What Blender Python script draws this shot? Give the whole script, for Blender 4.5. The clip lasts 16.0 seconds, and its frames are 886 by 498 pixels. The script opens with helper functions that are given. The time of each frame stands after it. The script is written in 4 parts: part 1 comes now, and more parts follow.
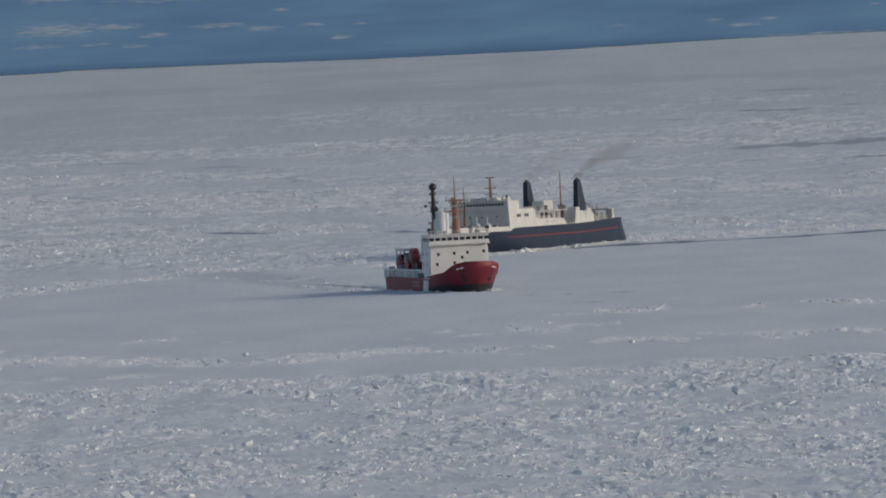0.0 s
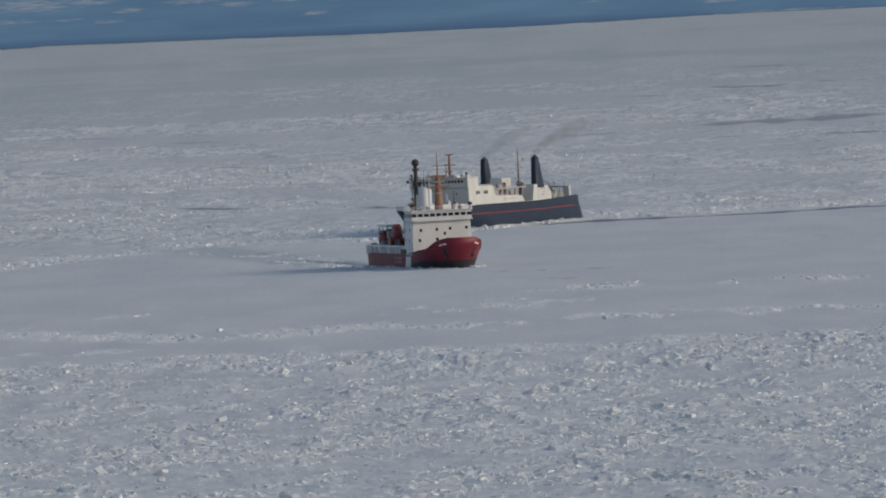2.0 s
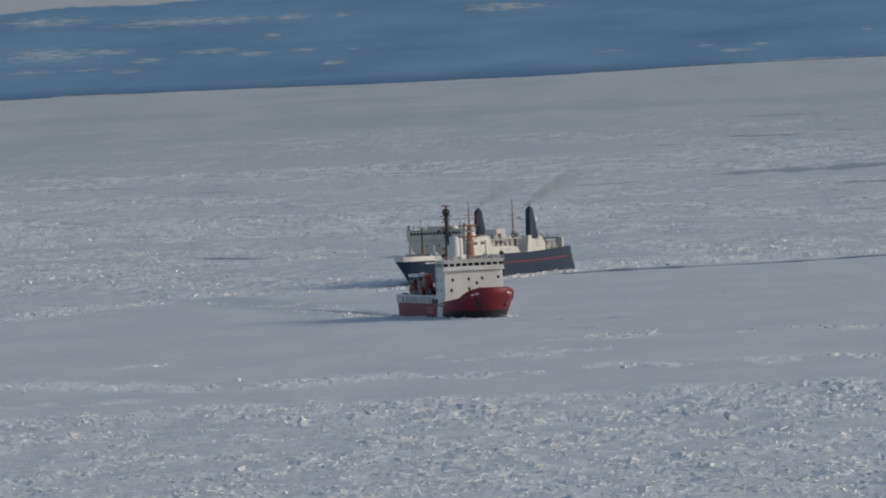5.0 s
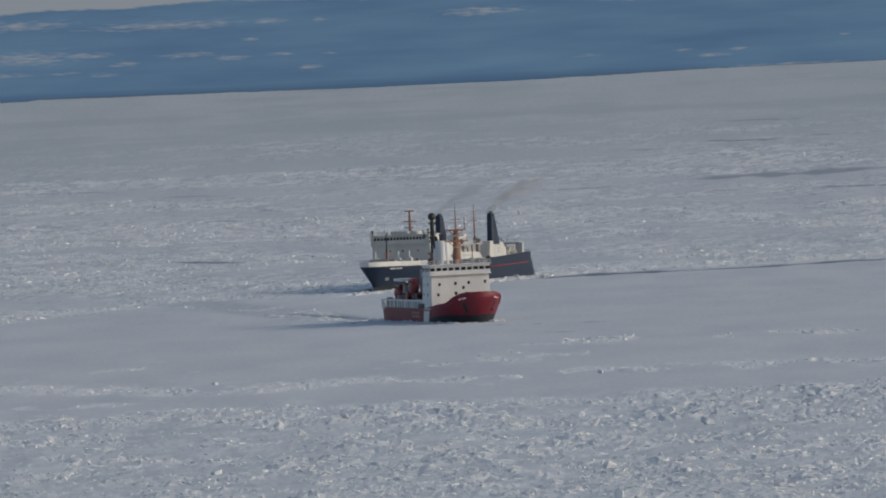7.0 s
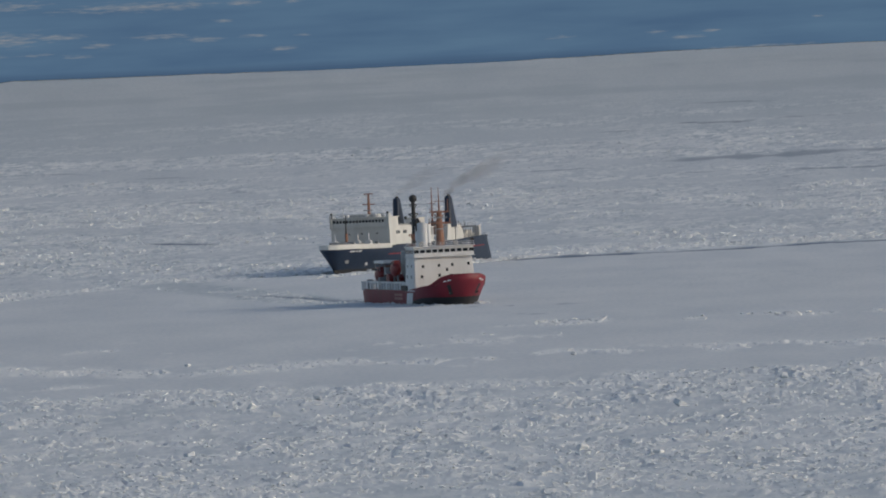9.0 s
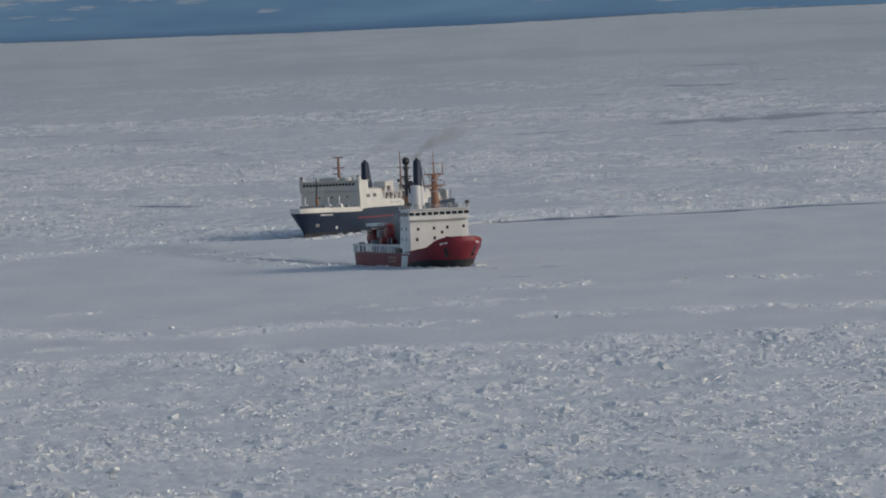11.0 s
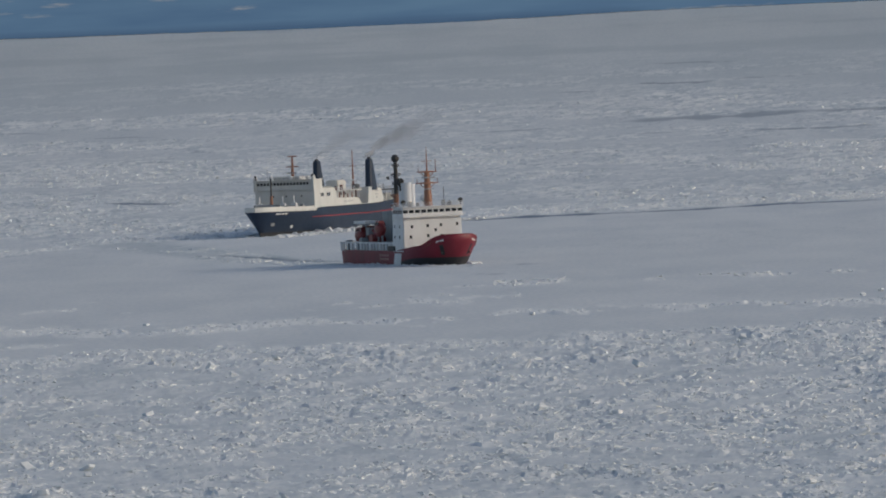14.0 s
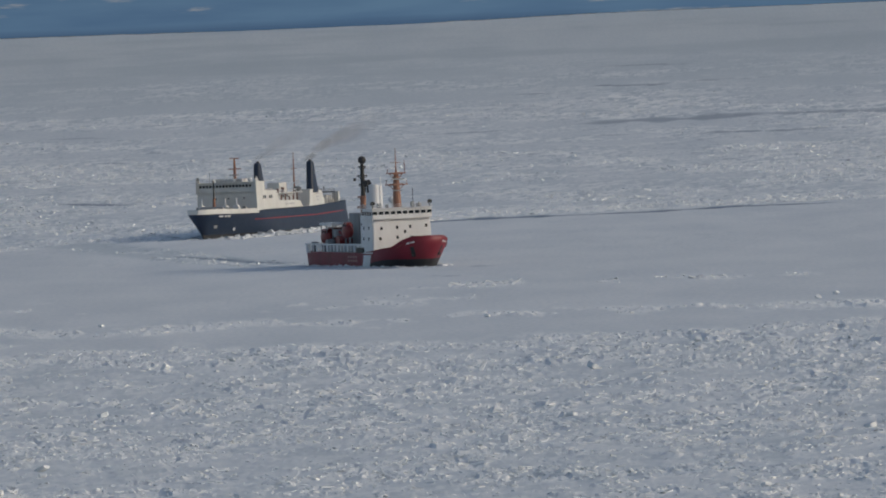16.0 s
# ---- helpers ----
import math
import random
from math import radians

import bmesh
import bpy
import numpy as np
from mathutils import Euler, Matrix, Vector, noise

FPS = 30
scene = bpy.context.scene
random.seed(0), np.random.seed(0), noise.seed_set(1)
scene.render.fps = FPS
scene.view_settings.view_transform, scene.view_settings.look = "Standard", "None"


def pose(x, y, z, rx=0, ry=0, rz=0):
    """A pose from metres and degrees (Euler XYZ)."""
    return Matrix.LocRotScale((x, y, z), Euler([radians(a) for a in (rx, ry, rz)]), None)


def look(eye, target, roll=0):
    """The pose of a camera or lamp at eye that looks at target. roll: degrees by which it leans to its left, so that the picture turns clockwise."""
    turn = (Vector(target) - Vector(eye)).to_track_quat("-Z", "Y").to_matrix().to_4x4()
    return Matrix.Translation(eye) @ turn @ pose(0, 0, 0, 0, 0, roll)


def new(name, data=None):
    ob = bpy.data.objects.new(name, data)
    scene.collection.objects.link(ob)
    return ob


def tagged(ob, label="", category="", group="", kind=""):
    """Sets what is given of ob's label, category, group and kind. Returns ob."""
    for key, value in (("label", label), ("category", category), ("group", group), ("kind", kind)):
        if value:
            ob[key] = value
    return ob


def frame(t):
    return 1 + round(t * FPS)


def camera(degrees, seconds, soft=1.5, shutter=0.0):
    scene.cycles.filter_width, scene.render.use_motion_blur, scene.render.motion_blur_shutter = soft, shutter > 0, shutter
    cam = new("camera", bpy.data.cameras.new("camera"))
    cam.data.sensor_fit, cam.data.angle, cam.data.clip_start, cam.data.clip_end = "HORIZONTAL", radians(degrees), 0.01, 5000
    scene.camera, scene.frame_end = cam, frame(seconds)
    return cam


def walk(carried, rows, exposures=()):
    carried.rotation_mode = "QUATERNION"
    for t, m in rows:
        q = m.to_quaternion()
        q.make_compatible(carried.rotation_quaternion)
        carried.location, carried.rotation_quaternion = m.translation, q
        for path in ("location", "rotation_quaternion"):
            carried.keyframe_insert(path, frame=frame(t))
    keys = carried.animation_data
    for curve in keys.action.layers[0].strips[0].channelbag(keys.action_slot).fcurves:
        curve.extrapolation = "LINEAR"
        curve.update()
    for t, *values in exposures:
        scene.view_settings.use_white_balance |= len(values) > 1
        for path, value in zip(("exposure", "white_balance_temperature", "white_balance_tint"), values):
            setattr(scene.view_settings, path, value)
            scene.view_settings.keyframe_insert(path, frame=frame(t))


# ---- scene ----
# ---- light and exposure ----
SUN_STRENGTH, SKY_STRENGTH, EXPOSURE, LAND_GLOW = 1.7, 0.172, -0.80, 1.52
# ---- camera: a long lens on a hill, carried by hand ----
EYE_HEIGHT = 73.5
cam = camera(4.9876, 16.0, soft=1.9)
PATH = [
    (0.0, -0.1813, -1.1456, 2.755),
    (0.5, -0.1471, -1.1729, 2.748),
    (1.0, -0.0817, -1.2550, 2.626),
    (1.5, -0.0514, -1.3534, 2.610),
    (2.0, -0.0395, -1.2881, 2.674),
    (2.5, -0.0804, -1.1682, 2.694),
    (3.0, -0.1303, -1.1115, 2.679),
    (3.5, -0.1353, -1.0576, 2.702),
    (6.0, -0.1248, -0.9782, 2.775),
    (6.5, -0.1109, -0.9545, 2.715),
    (7.0, 0.0000, -0.9868, 2.670),
    (7.5, 0.0208, -1.0438, 2.618),
    (8.0, 0.0585, -1.0971, 2.664),
    (8.5, 0.1132, -1.0705, 2.667),
    (11.0, 0.2271, -1.3104, 2.565),
    (11.5, 0.2516, -1.3050, 2.519),
    (12.0, 0.3059, -1.2838, 2.500),
    (12.5, 0.3424, -1.2500, 2.542),
    (13.0, 0.3344, -1.2647, 2.493),
    (13.5, 0.3450, -1.3535, 2.421),
    (14.0, 0.3685, -1.3307, 2.514),
    (14.5, 0.4447, -1.3189, 2.432),
    (15.0, 0.5308, -1.2736, 2.476),
    (15.5, 0.6310, -1.2899, 2.393),
    (16.0, 0.6209, -1.3315, 2.367),
]


def aim(turn, tilt, lean):
    """The camera's pose: turned to the right, tilted up and leaning to its right, in degrees."""
    return pose(0, 0, EYE_HEIGHT) @ pose(0, 0, 0, 0, 0, -turn) @ pose(0, 0, 0, 90 + tilt) @ pose(0, 0, 0, 0, 0, -lean)


walk(cam, [(t, aim(a, b, c)) for t, a, b, c in PATH], exposures=[(0.0, EXPOSURE), (16.0, EXPOSURE)])

# ---- light: low winter sun from the side, clear sky ----
SUN_ELEVATION, SUN_TURN = 21.0, 102.5
world = bpy.data.worlds.new("sky")
scene.world = world
world.use_nodes = True
sky = world.node_tree.nodes.new("ShaderNodeTexSky")
sky.sky_type, sky.sun_disc = "NISHITA", False
sky.sun_elevation, sky.sun_rotation = radians(SUN_ELEVATION), radians(SUN_TURN)
sky.air_density, sky.dust_density = 1.0, 2.0
back = world.node_tree.nodes["Background"]
back.inputs["Strength"].default_value = SKY_STRENGTH
world.node_tree.links.new(sky.outputs["Color"], back.inputs["Color"])
sun_data = bpy.data.lights.new("sun", "SUN")
sun_data.energy, sun_data.angle, sun_data.color = SUN_STRENGTH, radians(0.6), (0.98, 0.93, 0.84)
sun = new("sun", sun_data)
sun.matrix_world = look((0, 0, 0), (-math.sin(radians(SUN_TURN)) * math.cos(radians(SUN_ELEVATION)),
                                    -math.cos(radians(SUN_TURN)) * math.cos(radians(SUN_ELEVATION)),
                                    -math.sin(radians(SUN_ELEVATION))))


# ---- materials ----
def paint(name, color, rough=0.5, metal=0.0, wear=0.25, scale=0.25, stain=(0.25, 0.16, 0.1), streak=4.0):
    """Weathered paint: broad fading, vertical rust and salt streaks, fine grain in the gloss."""
    m = bpy.data.materials.new(name)
    m.use_nodes = True
    n, l = m.node_tree.nodes, m.node_tree.links
    b = n["Principled BSDF"]
    co = n.new("ShaderNodeTexCoord")
    mp = n.new("ShaderNodeMapping")
    mp.inputs["Scale"].default_value = (1.0, 1.0, 1.0 / streak)
    l.new(co.outputs["Object"], mp.inputs["Vector"])
    t1 = n.new("ShaderNodeTexNoise")
    t1.inputs["Scale"].default_value, t1.inputs["Detail"].default_value = scale, 6
    l.new(mp.outputs["Vector"], t1.inputs["Vector"])
    t2 = n.new("ShaderNodeTexNoise")
    t2.inputs["Scale"].default_value, t2.inputs["Detail"].default_value = scale * 9, 8
    l.new(mp.outputs["Vector"], t2.inputs["Vector"])
    r1 = n.new("ShaderNodeMapRange")
    r1.inputs[1].default_value, r1.inputs[2].default_value = 0.3, 0.75
    r1.inputs[3].default_value, r1.inputs[4].default_value = 1 - wear * 0.6, 1 + wear * 0.4
    l.new(t1.outputs["Fac"], r1.inputs[0])
    mul = n.new("ShaderNodeVectorMath")
    mul.operation = "SCALE"
    mul.inputs[0].default_value = color
    l.new(r1.outputs[0], mul.inputs["Scale"])
    r2 = n.new("ShaderNodeMapRange")
    r2.inputs[1].default_value, r2.inputs[2].default_value = 0.58, 0.8
    r2.inputs[3].default_value, r2.inputs[4].default_value = 0.0, wear * 1.6
    l.new(t2.outputs["Fac"], r2.inputs[0])
    mix = n.new("ShaderNodeMix")
    mix.data_type = "RGBA"
    l.new(r2.outputs[0], mix.inputs[0])
    l.new(mul.outputs[0], mix.inputs[6])
    mix.inputs[7].default_value = (*stain, 1)
    l.new(mix.outputs[2], b.inputs["Base Color"])
    rr = n.new("ShaderNodeMapRange")
    rr.inputs[3].default_value, rr.inputs[4].default_value = rough - 0.12, rough + 0.15
    l.new(t2.outputs["Fac"], rr.inputs[0])
    l.new(rr.outputs[0], b.inputs["Roughness"])
    b.inputs["Metallic"].default_value = metal
    return m


WHITE = paint("white_paint", (0.70, 0.70, 0.705), 0.5, wear=0.16, stain=(0.42, 0.33, 0.24))
CREAM = paint("cream_paint", (0.61, 0.605, 0.58), 0.5, wear=0.18, stain=(0.42, 0.31, 0.2))
RED = paint("red_hull_paint", (0.185, 0.008, 0.024), 0.5, wear=0.35, stain=(0.16, 0.03, 0.025))
BLACK = paint("black_bottom_paint", (0.02, 0.022, 0.026), 0.55, wear=0.4, stain=(0.07, 0.06, 0.06))
NAVY = paint("navy_hull_paint", (0.007, 0.021, 0.052), 0.5, wear=0.22, stain=(0.016, 0.032, 0.06))
STRIPE = paint("red_stripe_paint", (0.26, 0.02, 0.03), 0.5, wear=0.25)
ORANGE = paint("buff_mast_paint", (0.27, 0.125, 0.08), 0.5, wear=0.3)
DARK = paint("black_mast_paint", (0.018, 0.019, 0.022), 0.5, wear=0.3)
GREY = paint("grey_deck_paint", (0.28, 0.29, 0.30), 0.6, wear=0.3)
DECKGREEN = paint("dull_red_deck_paint", (0.22, 0.07, 0.05), 0.7, wear=0.3)
BOAT = paint("orange_red_boat_paint", (0.21, 0.024, 0.022), 0.4, wear=0.25)
YELLOW = paint("ochre_machinery_paint", (0.38, 0.20, 0.09), 0.5, wear=0.3)
GLASS = bpy.data.materials.new("dark_window_glass")
GLASS.use_nodes = True
GLASS.node_tree.nodes["Principled BSDF"].inputs["Base Color"].default_value = (0.012, 0.015, 0.02, 1)
GLASS.node_tree.nodes["Principled BSDF"].inputs["Roughness"].default_value = 0.08


def ice_material(name, smooth):
    """Sea ice under wind-packed snow; the mesh's 'lead' attribute marks thin dark freshly frozen ice, 'grey' greyer ice
    and painted haze.
    """
    m = bpy.data.materials.new(name)
    m.use_nodes = True
    n, l = m.node_tree.nodes, m.node_tree.links
    b = n["Principled BSDF"]
    geo = n.new("ShaderNodeNewGeometry")
    mp = n.new("ShaderNodeMapping")
    mp.inputs["Scale"].default_value = (1, 0.22, 1)
    l.new(geo.outputs["Position"], mp.inputs["Vector"])
    broad = n.new("ShaderNodeTexNoise")
    broad.inputs["Scale"].default_value, broad.inputs["Detail"].default_value = 0.035, 7
    l.new(mp.outputs["Vector"], broad.inputs["Vector"])
    fine = n.new("ShaderNodeTexNoise")
    fine.inputs["Scale"].default_value, fine.inputs["Detail"].default_value = 0.7, 6
    l.new(mp.outputs["Vector"], fine.inputs["Vector"])
    ramp = n.new("ShaderNodeValToRGB")
    ramp.color_ramp.elements[0].position, ramp.color_ramp.elements[0].color = 0.30, (0.645, 0.672, 0.695, 1)
    ramp.color_ramp.elements[1].position, ramp.color_ramp.elements[1].color = 0.64, (0.745, 0.757, 0.765, 1)
    l.new(broad.outputs["Fac"], ramp.inputs[0])
    ramp2 = n.new("ShaderNodeValToRGB")
    ramp2.color_ramp.elements[0].position, ramp2.color_ramp.elements[0].color = 0.35, (0.90, 0.925, 0.945, 1)
    ramp2.color_ramp.elements[1].position, ramp2.color_ramp.elements[1].color = 0.6, (1, 1, 1, 1)
    l.new(fine.outputs["Fac"], ramp2.inputs[0])
    mul = n.new("ShaderNodeMix")
    mul.data_type, mul.blend_type = "RGBA", "MULTIPLY"
    mul.inputs[0].default_value = 1.0
    l.new(ramp.outputs[0], mul.inputs[6])
    l.new(ramp2.outputs[0], mul.inputs[7])
    at = n.new("ShaderNodeAttribute")
    at.attribute_name = "lead"
    mix = n.new("ShaderNodeMix")
    mix.data_type = "RGBA"
    l.new(at.outputs["Fac"], mix.inputs[0])
    l.new(mul.outputs[2], mix.inputs[6])
    mix.inputs[7].default_value = (0.125, 0.175, 0.245, 1)
    l.new(mix.outputs[2], b.inputs["Base Color"])
    b.inputs["Roughness"].default_value = 0.75
    if smooth < 0.4:
        snow = n.new("ShaderNodeAttribute")
        snow.attribute_name = "broken"
        white = n.new("ShaderNodeMix")
        white.data_type = "RGBA"
        l.new(snow.outputs["Fac"], white.inputs[0])
        l.new(mul.outputs[2], white.inputs[6])
        white.inputs[7].default_value = (0.89, 0.89, 0.875, 1)
        # greyer ice, and the haze of distance mixed into the same base colour
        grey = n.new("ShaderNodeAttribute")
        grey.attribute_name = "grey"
        haze_grey = n.new("ShaderNodeMix")
        haze_grey.data_type = "RGBA"
        l.new(grey.outputs["Fac"], haze_grey.inputs[0])
        l.new(white.outputs[2], haze_grey.inputs[6])
        haze_grey.inputs[7].default_value = (0.415, 0.478, 0.515, 1)
        l.new(haze_grey.outputs[2], mix.inputs[6])
    bump = n.new("ShaderNodeBump")
    bump.inputs["Strength"].default_value, bump.inputs["Distance"].default_value = smooth, 0.25
    if smooth < 0.4:
        heave = n.new("ShaderNodeMapRange")
        heave.inputs[3].default_value, heave.inputs[4].default_value = 0.05, smooth
        l.new(snow.outputs["Fac"], heave.inputs[0])
        l.new(heave.outputs[0], bump.inputs["Strength"])
    l.new(fine.outputs["Fac"], bump.inputs["Height"])
    l.new(bump.outputs["Normal"], b.inputs["Normal"])
    return m


ICE = ice_material("snow_covered_sea_ice", 0.35)
RUBBLE = ice_material("broken_ice", 0.5)


# ---- mesh helpers ----
def part(name, bm, material, parent=None, label="", smooth=False):
    """Links a bmesh as one mesh object under a thing or a part."""
    me = bpy.data.meshes.new(name)
    if smooth:
        for f in bm.faces:
            f.smooth = True
    bm.to_mesh(me)
    bm.free()
    me.materials.append(material)
    ob = new(name, me)
    ob.parent = parent
    return tagged(ob, label) if label else ob


def box(bm, x0, x1, y0, y1, z0, z1, taper=0.0, bevel=0.0):
    """A box, its top drawn in by taper on all sides."""
    c = [(x0, y0, z0), (x1, y0, z0), (x1, y1, z0), (x0, y1, z0)]
    t = taper
    c += [(x0 + t, y0 + t, z1), (x1 - t, y0 + t, z1), (x1 - t, y1 - t, z1), (x0 + t, y1 - t, z1)]
    v = [bm.verts.new(p) for p in c]
    fs = [bm.faces.new([v[i] for i in q]) for q in
          ((3, 2, 1, 0), (4, 5, 6, 7), (0, 1, 5, 4), (1, 2, 6, 5), (2, 3, 7, 6), (3, 0, 4, 7))]
    if bevel:
        bmesh.ops.bevel(bm, geom=list({e for f in fs for e in f.edges}), offset=bevel, segments=2, affect="EDGES")
    return bm


def boxed(*args, **kw):
    return box(bmesh.new(), *args, **kw)


def rod(bm, a, b, r0, r1=None, n=8):
    """A tapered round bar from a to b."""
    a, b = Vector(a), Vector(b)
    r1 = r0 if r1 is None else r1
    q = (b - a).to_track_quat("Z", "Y").to_matrix().to_4x4()
    q.translation = (a + b) / 2
    bmesh.ops.create_cone(bm, cap_ends=True, segments=n, radius1=r0, radius2=r1, depth=(b - a).length, matrix=q)
    return bm


def rods(*items):
    bm = bmesh.new()
    for it in items:
        rod(bm, *it)
    return bm


def ball(x, y, z, r, sx=1, sy=1, sz=1):
    bm = bmesh.new()
    bmesh.ops.create_uvsphere(bm, u_segments=14, v_segments=10, radius=r,
                              matrix=Matrix.LocRotScale((x, y, z), None, (sx, sy, sz)))
    return bm


def prism(outline, y0, y1):
    """An outline of (x, z) points carried from y0 to y1."""
    bm = bmesh.new()
    a = [bm.verts.new((x, y0, z)) for x, z in outline]
    b = [bm.verts.new((x, y1, z)) for x, z in outline]
    n = len(a)
    bm.faces.new(a)
    bm.faces.new(b[::-1])
    for i in range(n):
        bm.faces.new((a[i], b[i], b[(i + 1) % n], a[(i + 1) % n]))
    bmesh.ops.recalc_face_normals(bm, faces=bm.faces)
    return bm


def step(a, b, x):
    k = min(1.0, max(0.0, (x - a) / (b - a)))
    return k * k * (3 - 2 * k)


class Hull:
    """A ship's form: half breadth by the share u of the length (0 stern, 1 stem) and the height z."""

    def __init__(self, stern, stem, beam, sheer, rake, full_top, full_low, stern_narrow, tuck=1.2, tip=0.0):
        self.stern, self.stem, self.half, self.sheer, self.rake = stern, stem, beam / 2, sheer, rake
        self.top, self.low, self.narrow, self.tuck, self.tip = full_top, full_low, stern_narrow, tuck, tip

    def place(self, u, k, side, out=0.0):
        """The point at share u of the length and share k of the height from 1.5 m under the ice to the deck edge."""
        deck = self.sheer(self.stern + (self.stem - self.stern) * u)
        z = -1.5 + (deck + 1.5) * k
        h = min(1.0, max(0.0, z / 8.0))
        bow = self.stem - self.rake * (1 - h) ** 1.3 - self.tip * max(0.0, (z - 6.6) / 2.1) ** 2
        x = self.stern + self.tuck * (1 - h) + (bow - self.stern - self.tuck * (1 - h)) * u
        u0 = self.low[0] + (self.top[0] - self.low[0]) * h
        p = self.low[1] + (self.top[1] - self.low[1]) * h
        y = self.half * (0.96 + 0.04 * h) - 0.35 * self.tip * max(0.0, (z - 6.6) / 2.1) ** 2
        if u > u0:
            y *= max(0.0, 1 - ((u - u0) / (1 - u0)) ** p) ** (0.5 + 0.3 * (1 - h))
        if u < 0.12:
            y *= 1 - self.narrow * (1 - u / 0.12) ** 2
        return Vector((x, side * (y + out), z))

    def shell(self, k0, k1, rows=10, u0=0.0, u1=1.0, cols=56, out=0.0, sides=(-1, 1)):
        bm = bmesh.new()
        for s in sides:
            g = []
            for i in range(cols + 1):
                u = u0 + (u1 - u0) * i / cols
                ka, kb = k0(u) if callable(k0) else k0, k1(u) if callable(k1) else k1
                g.append([bm.verts.new(self.place(u, ka + (kb - ka) * j / rows, s, out)) for j in range(rows + 1)])
            for i in range(cols):
                for j in range(rows):
                    q = (g[i][j], g[i + 1][j], g[i + 1][j + 1], g[i][j + 1])
                    bm.faces.new(q if s < 0 else q[::-1])
            if s > 0 and len(sides) == 2 and u0 == 0.0:
                first = [v for v in bm.verts][:rows + 1]
                for j in range(rows):
                    bm.faces.new((first[j + 1], g[0][j + 1], g[0][j], first[j]))
        bmesh.ops.remove_doubles(bm, verts=bm.verts, dist=0.005)
        bmesh.ops.recalc_face_normals(bm, faces=bm.faces)
        for f in bm.faces:
            f.smooth = True
        return bm

    def deck(self, drop, u0=0.0, u1=1.0, cols=48, inset=0.15):
        """The deck, drop metres under the edge."""
        bm = bmesh.new()
        rows = []
        for i in range(cols + 1):
            u = u0 + (u1 - u0) * i / cols
            a = self.place(u, 1.0, 1)
            y = max(0.0, a.y - inset)
            rows.append([bm.verts.new((a.x, y, a.z - drop)), bm.verts.new((a.x, -y, a.z - drop))])
        for i in range(cols):
            bm.faces.new((rows[i][0], rows[i][1], rows[i + 1][1], rows[i + 1][0]))
        bmesh.ops.remove_doubles(bm, verts=bm.verts, dist=0.004)
        bmesh.ops.recalc_face_normals(bm, faces=bm.faces)
        return bm


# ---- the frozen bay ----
LENS = 18000.0           # pixels a metre spreads at a metre's distance; lays the ice out by the view
# shore drawn in under the clip distance; past BEND the ice rises to suit the view
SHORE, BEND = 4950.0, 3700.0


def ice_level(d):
    """The height of the ice field at the distance d: level round the ships, then bent up to fit the camera's view of
    the far shore.
    """
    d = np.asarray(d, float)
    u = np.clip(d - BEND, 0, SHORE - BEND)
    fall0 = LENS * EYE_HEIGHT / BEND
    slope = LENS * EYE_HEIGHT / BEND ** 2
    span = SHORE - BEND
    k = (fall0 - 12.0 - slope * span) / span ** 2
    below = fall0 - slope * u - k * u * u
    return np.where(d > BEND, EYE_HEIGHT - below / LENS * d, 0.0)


def below_eye(d):
    return LENS * (EYE_HEIGHT - ice_level(d)) / np.maximum(d, 1.0)


def reach_of(v):
    """The distance at which the ice lies v under the eye's level."""
    table = np.linspace(1200, SHORE, 40000)
    return np.interp(v, below_eye(table)[::-1], table[::-1])


def hashed(i, j, seed):
    h = (i.astype(np.int64) * 374761393 + j.astype(np.int64) * 668265263 + seed * 974634777) & 0x7FFFFFFF
    h = ((h ^ (h >> 13)) * 1274126177) & 0x7FFFFFFF
    h = ((h ^ (h >> 16)) * 668265263) & 0x7FFFFFFF
    return ((h ^ (h >> 15)) & 0xFFFFF) / float(0xFFFFF)


def value_noise(x, y, seed):
    i, j = np.floor(x), np.floor(y)
    fx, fy = x - i, y - j
    fx, fy = fx * fx * (3 - 2 * fx), fy * fy * (3 - 2 * fy)
    a = hashed(i, j, seed) * (1 - fx) + hashed(i + 1, j, seed) * fx
    b = hashed(i, j + 1, seed) * (1 - fx) + hashed(i + 1, j + 1, seed) * fx
    return a * (1 - fy) + b * fy


def fractal(x, y, seed, octaves=4):
    s, a, t = 0.0, 1.0, 0.0
    for o in range(octaves):
        s = s + a * value_noise(x, y, seed + o)
        x, y = 1.62 * x - 1.18 * y + 7.3, 1.18 * x + 1.62 * y + 3.1
        t, a = t + a, a * 0.5
    return s / t


def slabs(x, y, seed):
    """Tilted facets, one round each scattered centre: broken, heaped ice."""
    i0, j0 = np.floor(x), np.floor(y)
    best = np.full(x.shape, 9.0)
    h = np.zeros(x.shape)
    for di in (-1, 0, 1):
        for dj in (-1, 0, 1):
            i, j = i0 + di, j0 + dj
            dx = x - i - 0.15 - 0.7 * hashed(i, j, seed)
            dy = y - j - 0.15 - 0.7 * hashed(i, j, seed + 1)
            q = dx * dx + dy * dy
            near = q < best
            best = np.where(near, q, best)
            v = hashed(i, j, seed + 2) ** 2 + dx * (hashed(i, j, seed + 3) - 0.5) * 1.5 + dy * (hashed(i, j, seed + 4) - 0.5)
            h = np.where(near, v, h)
    return h


def soft(a, b, v):
    k = np.clip((v - a) / (b - a), 0, 1)
    return k * k * (3 - 2 * k)


def bump_band(v, mid, half):
    return np.exp(-((v - mid) / half) ** 2)


